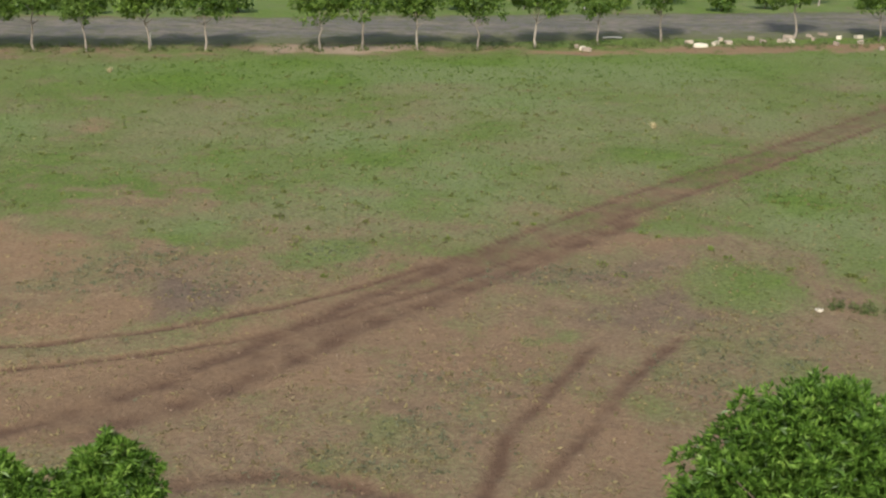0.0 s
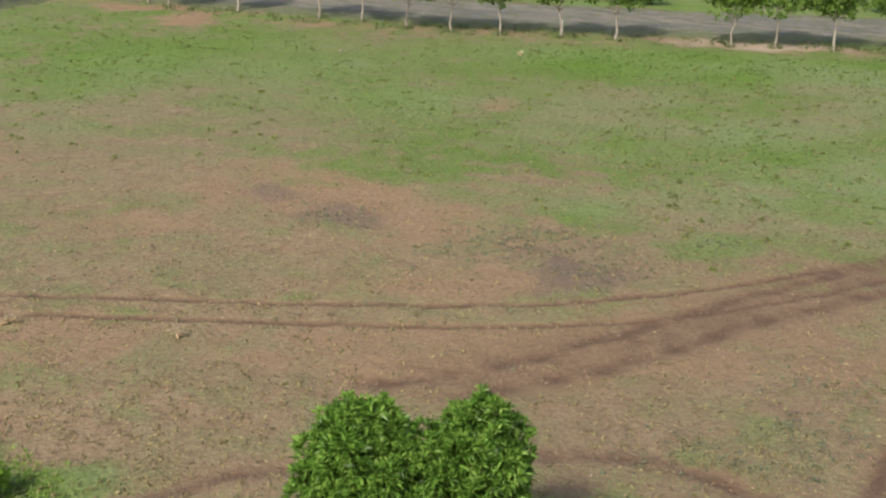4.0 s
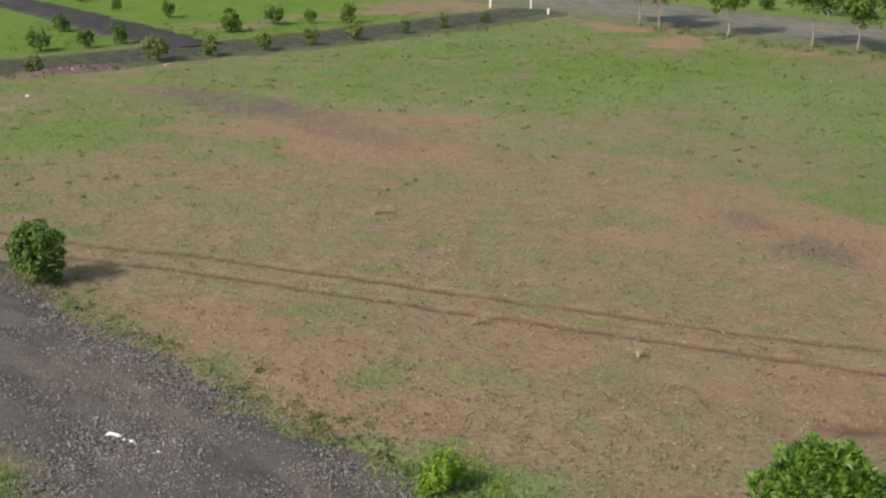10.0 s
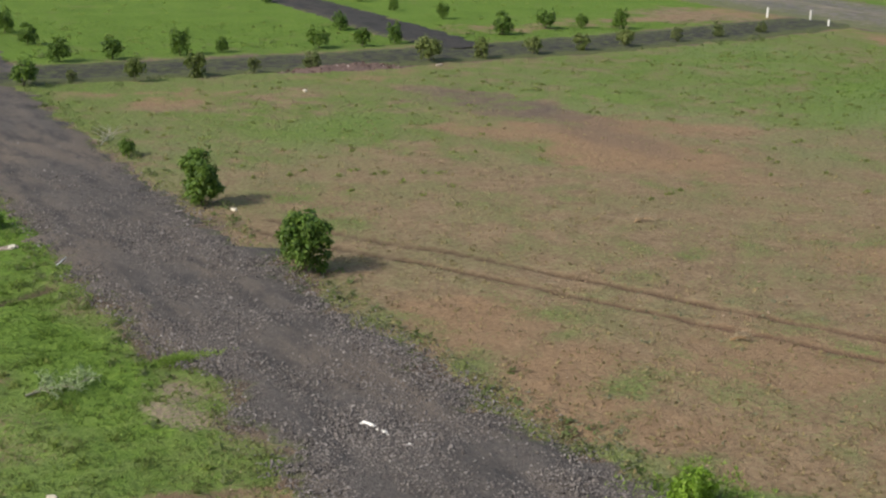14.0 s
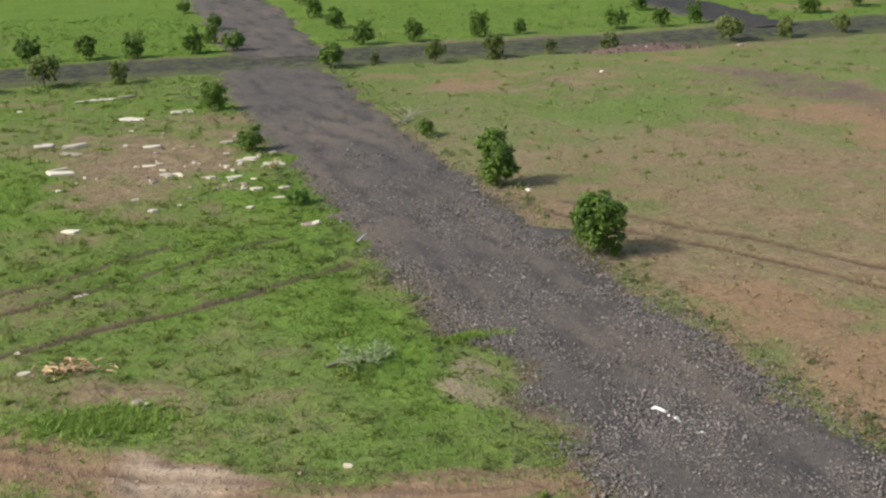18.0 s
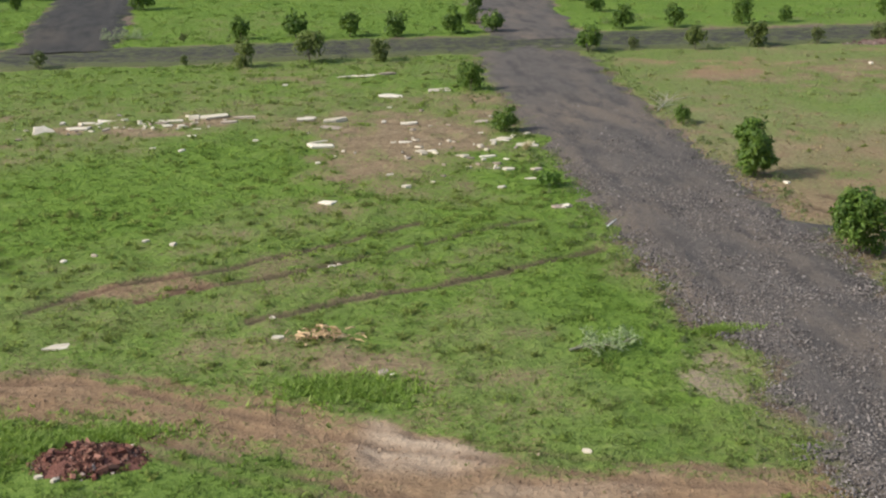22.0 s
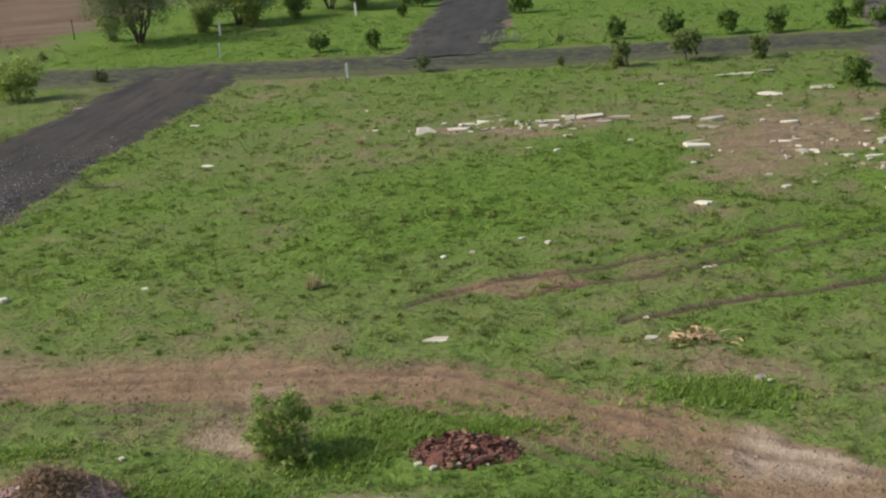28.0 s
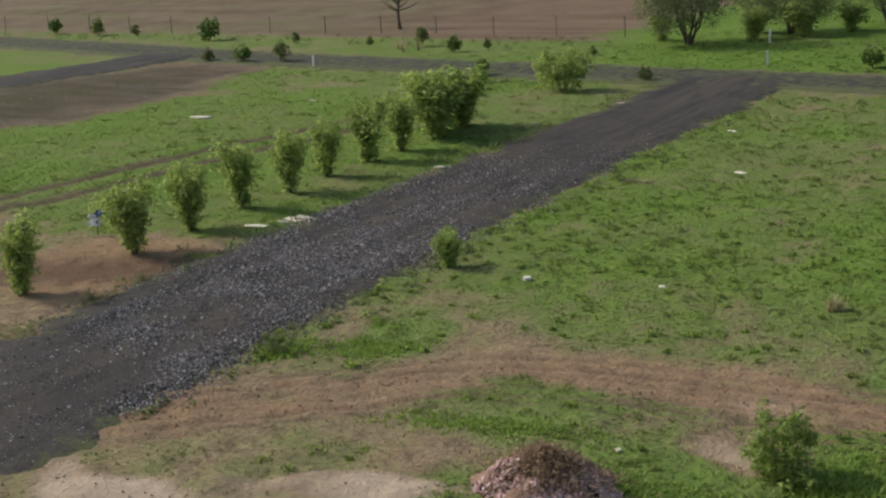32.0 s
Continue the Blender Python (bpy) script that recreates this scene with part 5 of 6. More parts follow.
def build_verges():
    """Thin short growth that creeps over the ragged edges of the two near roads."""
    g = np.random.default_rng(14)
    spots = []
    for line, half, low, high, m in ((*ROADS["road_1"], 16, 68, 2600), (*ROADS["road_3"], 25, 72, 2600)):
        y = low + (high - low) * g.uniform(0, 1, m) ** 1.4
        side = np.where(g.uniform(0, 1, m) < (0.5 if half < 3 else 0.62), -1.0, 1.0)
        spots.append(np.stack([np.interp(y, line[:, 1], line[:, 0]) + side * (half + 0.1 + g.normal(0, 0.4, m)), y], 1))
    p = np.concatenate(spots)
    p = p[g.uniform(0, 1, len(p)) < 1.5 * lattice(p[:, 0], p[:, 1], 1.3, 83) - 0.15]
    n, b = len(p), 7
    size = g.uniform(0.02, 0.07, n)
    d = g.normal(0, 1, (n, b, 3))
    d /= np.linalg.norm(d, axis=2, keepdims=True)
    d[..., 2] = np.abs(d[..., 2])
    base = np.stack([p[:, 0], p[:, 1], np.maximum(ground_z(p[:, 0], p[:, 1]), 0.03 * (road_mask(p[:, 0], p[:, 1]) > 0.3) - 0.04)], 1)
    v, f = leaves(g, (base[:, None] + d * size[:, None, None]).reshape(-1, 3), (d + (0, 0, 0.6)).reshape(-1, 3), 0.085, 0.032)
    one("verge_growth", mesh_of("verge_growth", v, f, LEAF_VERGE), "thin short grass creeping over the road edges", "grass", kind="stuff")


def build_sparse_weeds():
    """Thin flat weeds between the clods of the bare field."""
    g = np.random.default_rng(15)
    x, y, r = field_places(g, 56000, 1.55)
    keep = (x > 15.5) & (r < 70) & (g.uniform(0, 1, len(x)) < 1.15 - r / 75) & (road_mask(x, y) < 0.2) & (g.uniform(0, 1, len(x)) < 0.2 + 0.9 * lattice(x, y, 2.2, 52)) & (rut_depth(x, y) < 0.3)
    x, y, r = x[keep], y[keep], r[keep]
    n, b = len(x), 6
    size = (0.03 + 0.09 * g.uniform(0, 1, n) ** 1.8) * (1 + r / 120)
    d = g.normal(0, 1, (n, b, 3))
    d /= np.linalg.norm(d, axis=2, keepdims=True)
    d[..., 2] = np.abs(d[..., 2]) * 0.7
    c = np.stack([x, y, ground_z(x, y)], 1)[:, None] + d * size[:, None, None]
    v, f = leaves(g, c.reshape(-1, 3), (d + (0, 0, 0.3)).reshape(-1, 3), 0.10, 0.042)
    one("field_weeds", mesh_of("field_weeds", v, f, LEAF_FIELD), "sparse dusty weeds spread over the bare soil", "weeds", kind="stuff")


def build_tussocks():
    """Domed tussocks of longer grass scattered over the meadows."""
    g = np.random.default_rng(19)
    x = np.r_[g.uniform(-36, 66, 400), g.uniform(-21, 9, 1050), g.uniform(-44, -29, 240), g.uniform(-21, 8, 450), g.uniform(-22, 9, 200)]
    y = np.r_[g.uniform(77, 112, 400), g.uniform(36, 68, 1050), g.uniform(34, 70, 240), g.uniform(28.5, 42, 450), g.uniform(21, 29, 200)]
    x, y = np.r_[x, g.uniform(36, 74, 600), g.uniform(17, 40, 160)], np.r_[y, g.uniform(-10, 64, 600), g.uniform(36, 64, 160)]
    lush = lattice(x, y, 5.0, 81)
    keep = (road_mask(x, y) < 0.1) & (x - 0.28 * np.maximum(0, 48 - y) < 72) & (rut_depth(x, y) < 0.2) & (cover_of(x, y)[0] > np.where((x > 15) & (y < 72), 0.38, 0.45)) & (g.uniform(0, 1, len(x)) < 0.55 + 0.5 * lush)
    x, y = x[keep], y[keep]
    n, b = len(x), 26
    size = (0.05 + 0.15 * g.uniform(0, 1, n) ** 2.2) * (1 + np.hypot(x, y) / 130)
    e = g.normal(0, 0.55, (n, b, 2))
    rise = np.clip(1 - (e ** 2).sum(-1), 0, 1) * g.uniform(0.22, 0.45, (n, 1)) * (size * np.where((x > 15) & (y < 72), 0.6, 1.0))[:, None]
    c = np.stack([x[:, None] + e[..., 0] * size[:, None] * 1.3, y[:, None] + e[..., 1] * size[:, None], ground_z(x, y)[:, None] + rise * 0.75 + 0.01], -1)
    aim = np.concatenate([e * 0.9, np.full((n, b, 1), 0.7)], -1)
    v, f = leaves(g, c.reshape(-1, 3), aim.reshape(-1, 3), 0.12, 0.055, -0.3)
    me = mesh_of("tussocks", v, f, BLADES_TUSSOCK)
    at = me.attributes.new("lush", "FLOAT", "POINT")
    at.data.foreach_set("value", np.repeat(np.clip((0.45 + 0.7 * (lattice(x, y, 6.0, 82) - 0.3)) * np.where((x > 15) & (y < 72), 0.6, 1.0), 0, 1), 4 * b).astype(np.float32))
    one("tussocks", me, "domed tussocks of longer green grass over the meadows", "grass", kind="stuff")


# Grey-green weed patches of the bare field: x, y, half length, half width, turn, strength.
WEEDY = [(36.0, 16.1, 2.5, 2.0, 103, 1), (38.6, 11.0, 1.2, 1.3, 103, 1), (37.7, 3.9, 2.5, 1.2, 103, 1.3), (25.7, 5.4, 1.5, 1.6, 102, 1.2), (33.1, -1.3, 2.3, 2.5, 103, 0.6), (34.5, 13.1, 1.4, 1.5, 124, 0.9),
         (35.2, 22.9, 1.4, 1.5, 124, 0.9), (24.1, 7.1, 1.5, 1.5, 123, 1.0), (33.5, 17.5, 2.3, 1.4, 124, 0.5), (16.2, 20.4, 1.0, 1.6, 134, 1.0), (35.1, 17.1, 1.5, 1.7, 134, 0.5), (15.7, 21.0, 0.5, 4.0, 0, 1.3), (15.6, 28.5, 0.5, 4.0, 0, 1.0), (28.8, 5.0, 2.0, 2.0, 100, 0.5), (30.5, -0.5, 2.0, 2.0, 100, 0.5), (25, 24, 9, 9, 0, 0.07)]


def build_glaucous():
    """Grey-green weeds and dead stalks in loose patches."""
    g = np.random.default_rng(27)
    spots = []
    for px, py, a, b, turn, strength in WEEDY:
        m = int(24 * a * b * strength)
        u, t = g.normal(0, 0.52, (m, 2)) * (a, b), radians(turn)
        spots.append(np.stack([px + u[:, 0] * math.cos(t) - u[:, 1] * math.sin(t), py + u[:, 0] * math.sin(t) + u[:, 1] * math.cos(t)], 1))
    p = np.concatenate(spots)
    p = p[road_mask(p[:, 0], p[:, 1]) < 0.5]
    n, b = len(p), 9
    size = g.uniform(0.05, 0.13, n)
    d = g.normal(0, 1, (n, b, 3))
    d /= np.linalg.norm(d, axis=2, keepdims=True)
    d[..., 2] = np.abs(d[..., 2]) * 0.9
    c = np.stack([p[:, 0], p[:, 1], ground_z(p[:, 0], p[:, 1])], 1)[:, None] + d * size[:, None, None]
    v, f = leaves(g, c.reshape(-1, 3), (d + (0, 0, 0.35)).reshape(-1, 3), 0.09, 0.034)
    one("grey_weeds", mesh_of("grey_weeds", v, f, LEAF_GREY), "patches of grey-green weeds on the bare soil", "weeds", kind="stuff")


BLADES_TUSSOCK = blade_material("tussock_blades", [(0.0, (0.16, 0.175, 0.06)), (0.6, (0.26, 0.265, 0.095)), (1.0, (0.38, 0.345, 0.15))], [(0.0, (0.11, 0.195, 0.028)), (0.5, (0.19, 0.31, 0.05)), (1.0, (0.29, 0.40, 0.085))])
LEAF_GREY = leaf_material("glaucous_leaves", [(0.0, (0.07, 0.075, 0.042)), (0.5, (0.135, 0.15, 0.085)), (1.0, (0.23, 0.245, 0.15))], 0.8, 0.25, sap=0.05)
LEAF_FIELD = leaf_material("withered_weeds", [(0.0, (0.13, 0.107, 0.055)), (0.6, (0.25, 0.207, 0.096)), (1.0, (0.42, 0.345, 0.17))], 0.7, 0.3, sap=0.0)
LEAF_VERGE = leaf_material("verge_blades", [(0.0, (0.10, 0.125, 0.045)), (0.6, (0.18, 0.215, 0.07)), (1.0, (0.30, 0.32, 0.12))], 0.6, 0.4)
build_weeds()
build_verges()
build_sparse_weeds()
build_tussocks()
build_glaucous()
build_gravel("gravel", *ROADS["road_1"], 14, 70, 120000, 8, 0.07, GRAVEL_BROWN, 0.86, 0.35, 0.26)
build_gravel("gravel", *ROADS["road_3"], 17, 72, 170000, 9, 0.094, GRAVEL, 0.88, 0.1, 0.36, 1.1)


# ---- stones, rubble and litter ----
def slab_mesh(name, seed, long, wide, thick, material, n=7):
    """A broken slab: an uneven outline with chamfered rims."""
    rng = random.Random(seed)
    ring = []
    for k in range(n):
        a = 6.283 * (k + 0.5 + rng.uniform(-0.25, 0.25)) / n
        c, s = math.cos(a), math.sin(a)
        q = (abs(c) ** 4 + abs(s) ** 4) ** -0.25 * rng.uniform(0.82, 1.05)
        ring.append((c * q * long / 2, s * q * wide / 2))
    bm = bmesh.new()
    low = [bm.verts.new((x, y, 0)) for x, y in ring]
    rim = [bm.verts.new((x * 1.01, y * 1.01, thick * rng.uniform(0.68, 0.8))) for x, y in ring]
    top = [bm.verts.new((x * 0.93, y * 0.91, thick * rng.uniform(0.9, 1.08))) for x, y in ring]
    for a, b in ((low, rim), (rim, top)):
        for k in range(n):
            bm.faces.new((a[k], a[(k + 1) % n], b[(k + 1) % n], b[k]))
    bm.faces.new(top)
    bm.faces.new(low[::-1])
    me = bpy.data.meshes.new(name)
    bm.to_mesh(me)
    bm.free()
    me.materials.append(material)
    return me


def stone(x, y, long, wide, thick, turn, k, dim=False, tilt=0.0, label="", name="flat_stone", group="broken slabs on the grass"):
    me = slab_mesh(name, 300 + k, long, wide, thick, SLAB_DIM if dim else SLAB, 4 + k % 3)
    ob = one(name, me, label or ("dusty broken stone slab lying on the ground" if dim else "pale broken stone slab lying on the grass"), "stone", (x, y, gz(x, y) - 0.01 - abs(tilt) * 0.002), group)
    ob.rotation_euler = (radians(tilt), radians(tilt * 0.4), radians(turn))
    return ob


SLABS_WEST = [(-7.94, 55.69, 0.28), (-7.21, 54.55, 0.86), (-6.97, 55.81, 0.61), (-6.36, 55.9, 0.84), (-5.54, 55.97, 0.28), (-3.88, 55.31, 1.28), (-2.73, 55.35, 0.41), (-2.06, 55.51, 1.46), (-1.39, 54.57, 0.62), (-0.76, 55.41, 0.9), (-2.71, 52.28, 0.34), (-2.59, 53.59, 0.35), (-4.67, 54.13, 0.23), (-4.06, 50.57, 0.25), (-0.33, 51.22, 0.23), (-9.21, 52.93, 0.26), (-3.74, 54.45, 0.35), (-3.13, 53.88, 0.31)]
SLABS_EAST = [(1.62, 54.5, 0.81), (2.58, 52.64, 1.15), (2.76, 53.75, 0.91), (1.98, 49.55, 1.05), (1.96, 50.3, 0.67), (5.58, 52.78, 0.63), (5.12, 49.44, 0.53), (5.46, 47.9, 0.4), (5.88, 47.85, 0.33), (5.56, 47.64, 0.27), (8.37, 52.42, 0.55), (8.05, 50.55, 0.21), (8.57, 49.12, 0.79), (9.69, 49.98, 0.28), (9.32, 48.06, 0.81), (6.81, 47.09, 0.4), (7.07, 46.58, 0.26), (7.71, 46.81, 0.56), (6.79, 45.27, 0.22), (8.06, 44.7, 0.4), (7.46, 45.03, 0.16), (7.71, 44.89, 0.26), (1.85, 47.18, 0.27), (5.84, 44.45, 0.18), (5.11, 56.14, 0.24), (6.31, 55.02, 0.2)]
SLABS_FAR = [(5.4, 58.4, 1.0), (7.7, 59.2, 1.3), (3.7, 63.5, 0.7), (4.7, 63.7, 1.2), (5.6, 63.9, 0.9), (1.9, 41.9, 0.6), (8.9, 39.9, 0.6), (9.0, 44.6, 0.5), (8.6, 43.4, 0.4), (-16.4, 50.4, 0.5), (-19.5, 58.4, 0.55), (-29.5, 37.6, 0.95), (-28.6, 38.9, 1.2), (-28.9, 38.3, 0.5), (-28.2, 48.0, 0.6), (-47.5, 55.9, 1.3), (-44.9, 62.4, 0.8), (-29.2, 58.6, 0.5), (-27.6, 65.0, 0.45)]
count = 0
for rows in (SLABS_WEST, SLABS_EAST, SLABS_FAR):
    for x, y, long in rows:
        rng = random.Random(500 + count)
        stone(x, y, long * 1.12, long * rng.uniform(0.36, 0.62), 0.035 + 0.06 * rng.random() + (0.12 if count in (6, 20) else 0), rng.uniform(-14, 14), count, rng.random() < 0.2, rng.uniform(-7, 9))
        if long > 0.75 and count % 2 == 0 and y < 57:
            stone(x + 0.2 * long, y + 0.12, long * 0.7, long * 0.3, 0.05, rng.uniform(-20, 20), 700 + count, False, rng.uniform(4, 11)).location.z += 0.06
        count += 1
for k in range(96):
    rng = random.Random(900 + k)
    x, y = (rng.gauss(-5.2, 2.6), rng.gauss(54.8, 0.7)) if k % 2 else (rng.gauss(6.4, 1.9), rng.gauss(48.8, 2.4))
    long = rng.uniform(0.1, 0.34)
    if x < 9.4:
        stone(x, y, long, long * 0.6, 0.05 + 0.05 * rng.random(), rng.uniform(0, 180), 400 + k, rng.random() < 0.4, 6, "fragment of pale broken stone", "stone", "stone fragments")
PEBBLES = [(-13.6, 35.4, 0.25), (-17.5, 34.8, 0.34), (-10.2, 24.5, 0.22), (38.3, 65.8, 0.5), (28.0, 61.0, 0.4), (12.9, 34.5, 0.26), (10.5, 32.6, 0.22), (16.4, 41.2, 0.32), (64.0, 41.0, 0.35), (36.2, -3.1, 0.3), (5.8, 23.4, 0.25), (12.5, 22.2, 0.28), (13.2, 44.0, 0.3), (14.0, 51.0, 0.35), (-3.0, 50.0, 0.35), (-12.0, 60.0, 0.3), (1.0, 62.0, 0.35), (-5.5, 37.4, 0.3), (-4.7, 37.6, 0.3), (-3.4, 38.7, 0.28), (-2.6, 38.2, 0.35), (1.9, 41.7, 0.4), (1.7, 35.5, 0.3), (1.9, 35.7, 0.25), (7.5, 42.6, 0.35), (9.0, 39.9, 0.4), (0.1, 31.9, 0.25), (0.2, 30.3, 0.35), (2.4, 27.8, 0.4), (2.6, 27.7, 0.25)]
for k, (x, y, long) in enumerate(PEBBLES):
    stone(x, y, long * 0.85, long * 0.6, long * (0.3 if k < 3 else 0.22), 67 * k, 100 + k, k % 5 == 3, 5, "small pale stone lying on the ground", "stone", "loose stones")
for k, (x, y) in enumerate([(83.1, 8.1), (82.7, 7.8), (83.8, 8.5), (87.5, 1.8), (87.2, 0.2), (89.1, -0.1), (90.4, -2.0), (89.6, -4.0), (89.4, -4.5), (92.5, -5.7), (93.5, -6.6), (90.9, -5.9), (92.7, -8.9), (90.0, -8.8), (87.3, -9.8), (87.9, -0.6), (85.9, 1.1), (89.1, -7.2), (89.0, -2.7), (91.4, -4.4), (92.0, -7.6)]):
    stone(x, y, 0.62 + 0.3 * math.sin(k * 2.1), 0.42, 0.24, 40 * k, 160 + k, k % 4 != 0, 8, "lump of rubble on the red verge", "stone", "rubble beside the road")
stone(-8.45, 54.2, 0.85, 0.75, 0.12, 4, 191, False, 34, "big pale slab tilted on a patch of rubble")
stone(-4.7, 30.75, 0.85, 0.36, 0.05, 8, 190, False, 2, "thin white slab lying flat in the grass")


def sticks(name, label, category, x, y, rows, material, group="", z=0.0):
    ob = thing(name, label, category, (x, y, gz(x, y) + z), group)
    for k, (dx, dy, z0, ex, ey, z1, r) in enumerate(rows):
        mid = ((dx + ex) / 2 + 0.02, (dy + ey) / 2, (z0 + z1) / 2 + 0.02)
        part("stick", mesh_of("stick", *tube([(dx, dy, z0), mid, (ex, ey, z1)], [r, r * 0.9, r * 0.6], 6), material), ob)
    return ob


BONE = plain("weathered_wood", (0.55, 0.53, 0.48), (0.80, 0.78, 0.72), 6.0, 0.8, 0.4)
STRAW = plain("dry_husk", (0.34, 0.22, 0.115), (0.60, 0.43, 0.25), 6.0, 0.85, 0.5, spread=0.8)
sticks("bleached_stick", "bleached white stick with a thick torn end on the gravel", "stick", 12.35, 23.25, [(-0.1, 0.45, 0.12, 0.0, 0.02, 0.11, 0.055), (0.0, 0.02, 0.11, 0.06, -0.45, 0.1, 0.05), (-0.1, 0.45, 0.12, -0.22, 0.42, 0.1, 0.035), (0.03, -0.1, 0.12, 0.14, -0.2, 0.12, 0.03)], BONE)
sticks("bleached_stick", "short bleached piece of wood on the gravel", "stick", 12.55, 22.25, [(-0.1, 0.06, 0.1, 0.1, -0.04, 0.11, 0.04), (-0.03, 0.0, 0.1, 0.02, 0.09, 0.13, 0.03)], BONE)
sticks("pale_stick", "pale stick on the gravel's edge", "stick", 9.9, 37.8, [(-0.25, -0.3, 0.05, 0.2, 0.35, 0.07, 0.022)], BONE)
sticks("white_pipe", "white pipe lying beside the far road", "pipe", 88.3, 6.7, [(-0.15, 0.6, 0.08, 0.15, -0.6, 0.08, 0.06)], WHITEWASH)
rng = random.Random(9)
husks = []
for k in range(80):
    px, py, a, r = rng.gauss(0, 0.40), rng.gauss(0, 0.24), rng.uniform(0, 6.283), rng.uniform(0.08, 0.28)
    z = max(0.02, 0.22 - 0.24 * math.hypot(px, py)) * rng.uniform(0.3, 1)
    husks.append((px, py, z, px + r * math.cos(a), py + r * math.sin(a), z + rng.uniform(-0.02, 0.06), rng.uniform(0.012, 0.03)))
sticks("husk_heap", "heap of dry orange husks and splintered wood", "heap", 1.2, 30.25, husks, STRAW)


def mound(name, x, y, long, wide, high, material, seed, turn=0.0):
    """A loose heap with an uneven skin; gives its mesh and the height over its plan."""
    n, m = 48, 20
    vs, fs = [(0, 0, high)], []
    for j in range(1, m + 1):
        s = j / m
        for k in range(n):
            a = 6.283 * k / n
            q = s * (1 + 0.10 * math.sin(3 * a + seed) + 0.10 * math.sin(5 * a + 2 * seed) + 0.07 * math.sin(9 * a + seed))
            px, py = math.cos(a) * q * long / 2, math.sin(a) * q * wide / 2
            bumpy = 0.2 + 0.75 * float(lattice(px + 50 * seed, py, 0.3, seed)) + 0.9 * float(lattice(px + 50 * seed, py + 7, 0.7, seed + 3))
            rough = float(lattice(px + 20 * seed, py + 9, 0.22, seed + 1)) - 0.5
            vs.append((px, py, high * max(0.0, 1 - s**1.1) * bumpy + 0.15 * high * rough * s - 0.05 * s - (0.08 if j == m else 0)))
    quads = []
    for j in range(m - 1):
        for k in range(n):
            a, b = 1 + j * n + k, 1 + j * n + (k + 1) % n
            quads.append((a, a + n, b + n, b))
    for k in range(0, n, 2):
        quads.append((0, 1 + k, 1 + k + 1, 1 + (k + 2) % n))
    return mesh_of(name, vs, quads, material, True)


def heap(name, label, x, y, long, wide, high, skin, bits, seed, pieces=0, piece=None, turn=0.0, n=420, big=0.07):
    ob = thing(name, label, "heap", (x, y, gz(x, y) - 0.02), turn=radians(turn))
    part("mound", mound(name + "_mound", x, y, long, wide, high, skin, seed), ob)
    rng = np.random.default_rng(seed)
    a, s = rng.uniform(0, 6.283, n), rng.uniform(0, 1.08, n) ** 0.6
    qx, qy = np.cos(a) * s * long / 2, np.sin(a) * s * wide / 2
    z = high * np.maximum(0, 1 - s**1.1) * (0.2 + 0.75 * lattice(qx + 50 * seed, qy, 0.3, seed) + 0.9 * lattice(qx + 50 * seed, qy + 7, 0.7, seed + 3)) - 0.03 * s
    c = np.stack([qx, qy, z], 1)
    v, f = scatter_pieces(c, rng.uniform(0.2, 1, n) ** 3.5 * big * 2.2 + 0.015, rng)
    tagged(part("rubble", mesh_of(name + "_rubble", v, f, bits), ob), kind="stuff")
    for k in range(pieces):
        b, q = rng.uniform(0, 6.283), rng.uniform(0.1, 1.0) ** 0.7
        p = part("brick", piece, ob, at=(math.cos(b) * q * long * 0.48, math.sin(b) * q * wide * 0.48, high * max(0.02, 1 - q**1.6) * 0.92))
        p.rotation_euler = (rng.normal(0, 0.3), rng.normal(0, 0.3), rng.uniform(0, 3))
    return ob


REDDISH = plain("burnt_earth", (0.11, 0.045, 0.035), (0.29, 0.135, 0.10), 4.0, 0.95, 0.9, 18.0, 0.05)
RED_BITS = grains("brick_bits", [(0.0, (0.035, 0.018, 0.015)), (0.55, (0.135, 0.058, 0.042)), (0.94, (0.27, 0.145, 0.105)), (0.975, (0.42, 0.34, 0.29)), (1.0, (0.55, 0.48, 0.42))])
BROWN = plain("dug_earth", (0.24, 0.15, 0.105), (0.47, 0.32, 0.24), 4.0, 0.95, 0.9, 18.0, 0.05)
PINK_BITS = grains("stone_bits", [(0.0, (0.19, 0.115, 0.10)), (0.5, (0.49, 0.325, 0.30)), (0.88, (0.60, 0.44, 0.41)), (1.0, (0.70, 0.58, 0.54))])
RIDGE = plain("ridge_earth", (0.075, 0.053, 0.046), (0.19, 0.132, 0.11), 4.0, 0.95, 0.9, 18.0, 0.05)
BROWN_BITS = grains("earth_bits", [(0.0, (0.05, 0.034, 0.029)), (0.6, (0.14, 0.092, 0.075)), (0.95, (0.25, 0.175, 0.15)), (1.0, (0.45, 0.38, 0.34))])
BRICK = plain("old_brick", (0.14, 0.055, 0.04), (0.30, 0.15, 0.11), 6.0, 0.9, 0.5, 26.0, spread=0.9)
brick_shape = slab_mesh("brick", 77, 0.23, 0.11, 0.08, BRICK, 4)
heap("brick_heap", "low heap of burnt red-brown brick rubble in the grass", -3.3, 24.7, 2.75, 1.65, 0.24, REDDISH, RED_BITS, 3, 16, brick_shape, 0, 2600, 0.026)
for k, (x, y) in enumerate([(-4.2, 24.1), (-3.9, 23.95)]):
    stone(x, y, 0.18, 0.13, 0.07, 50 * k, 230 + k, False, 5, "pale stone at the heap's edge", "stone", "loose stones")
WITHERED = leaf_material("withered_stalks", [(0.0, (0.18, 0.125, 0.075)), (0.6, (0.37, 0.265, 0.17)), (1.0, (0.54, 0.42, 0.28))], 0.7, 0.4, sap=0.0)
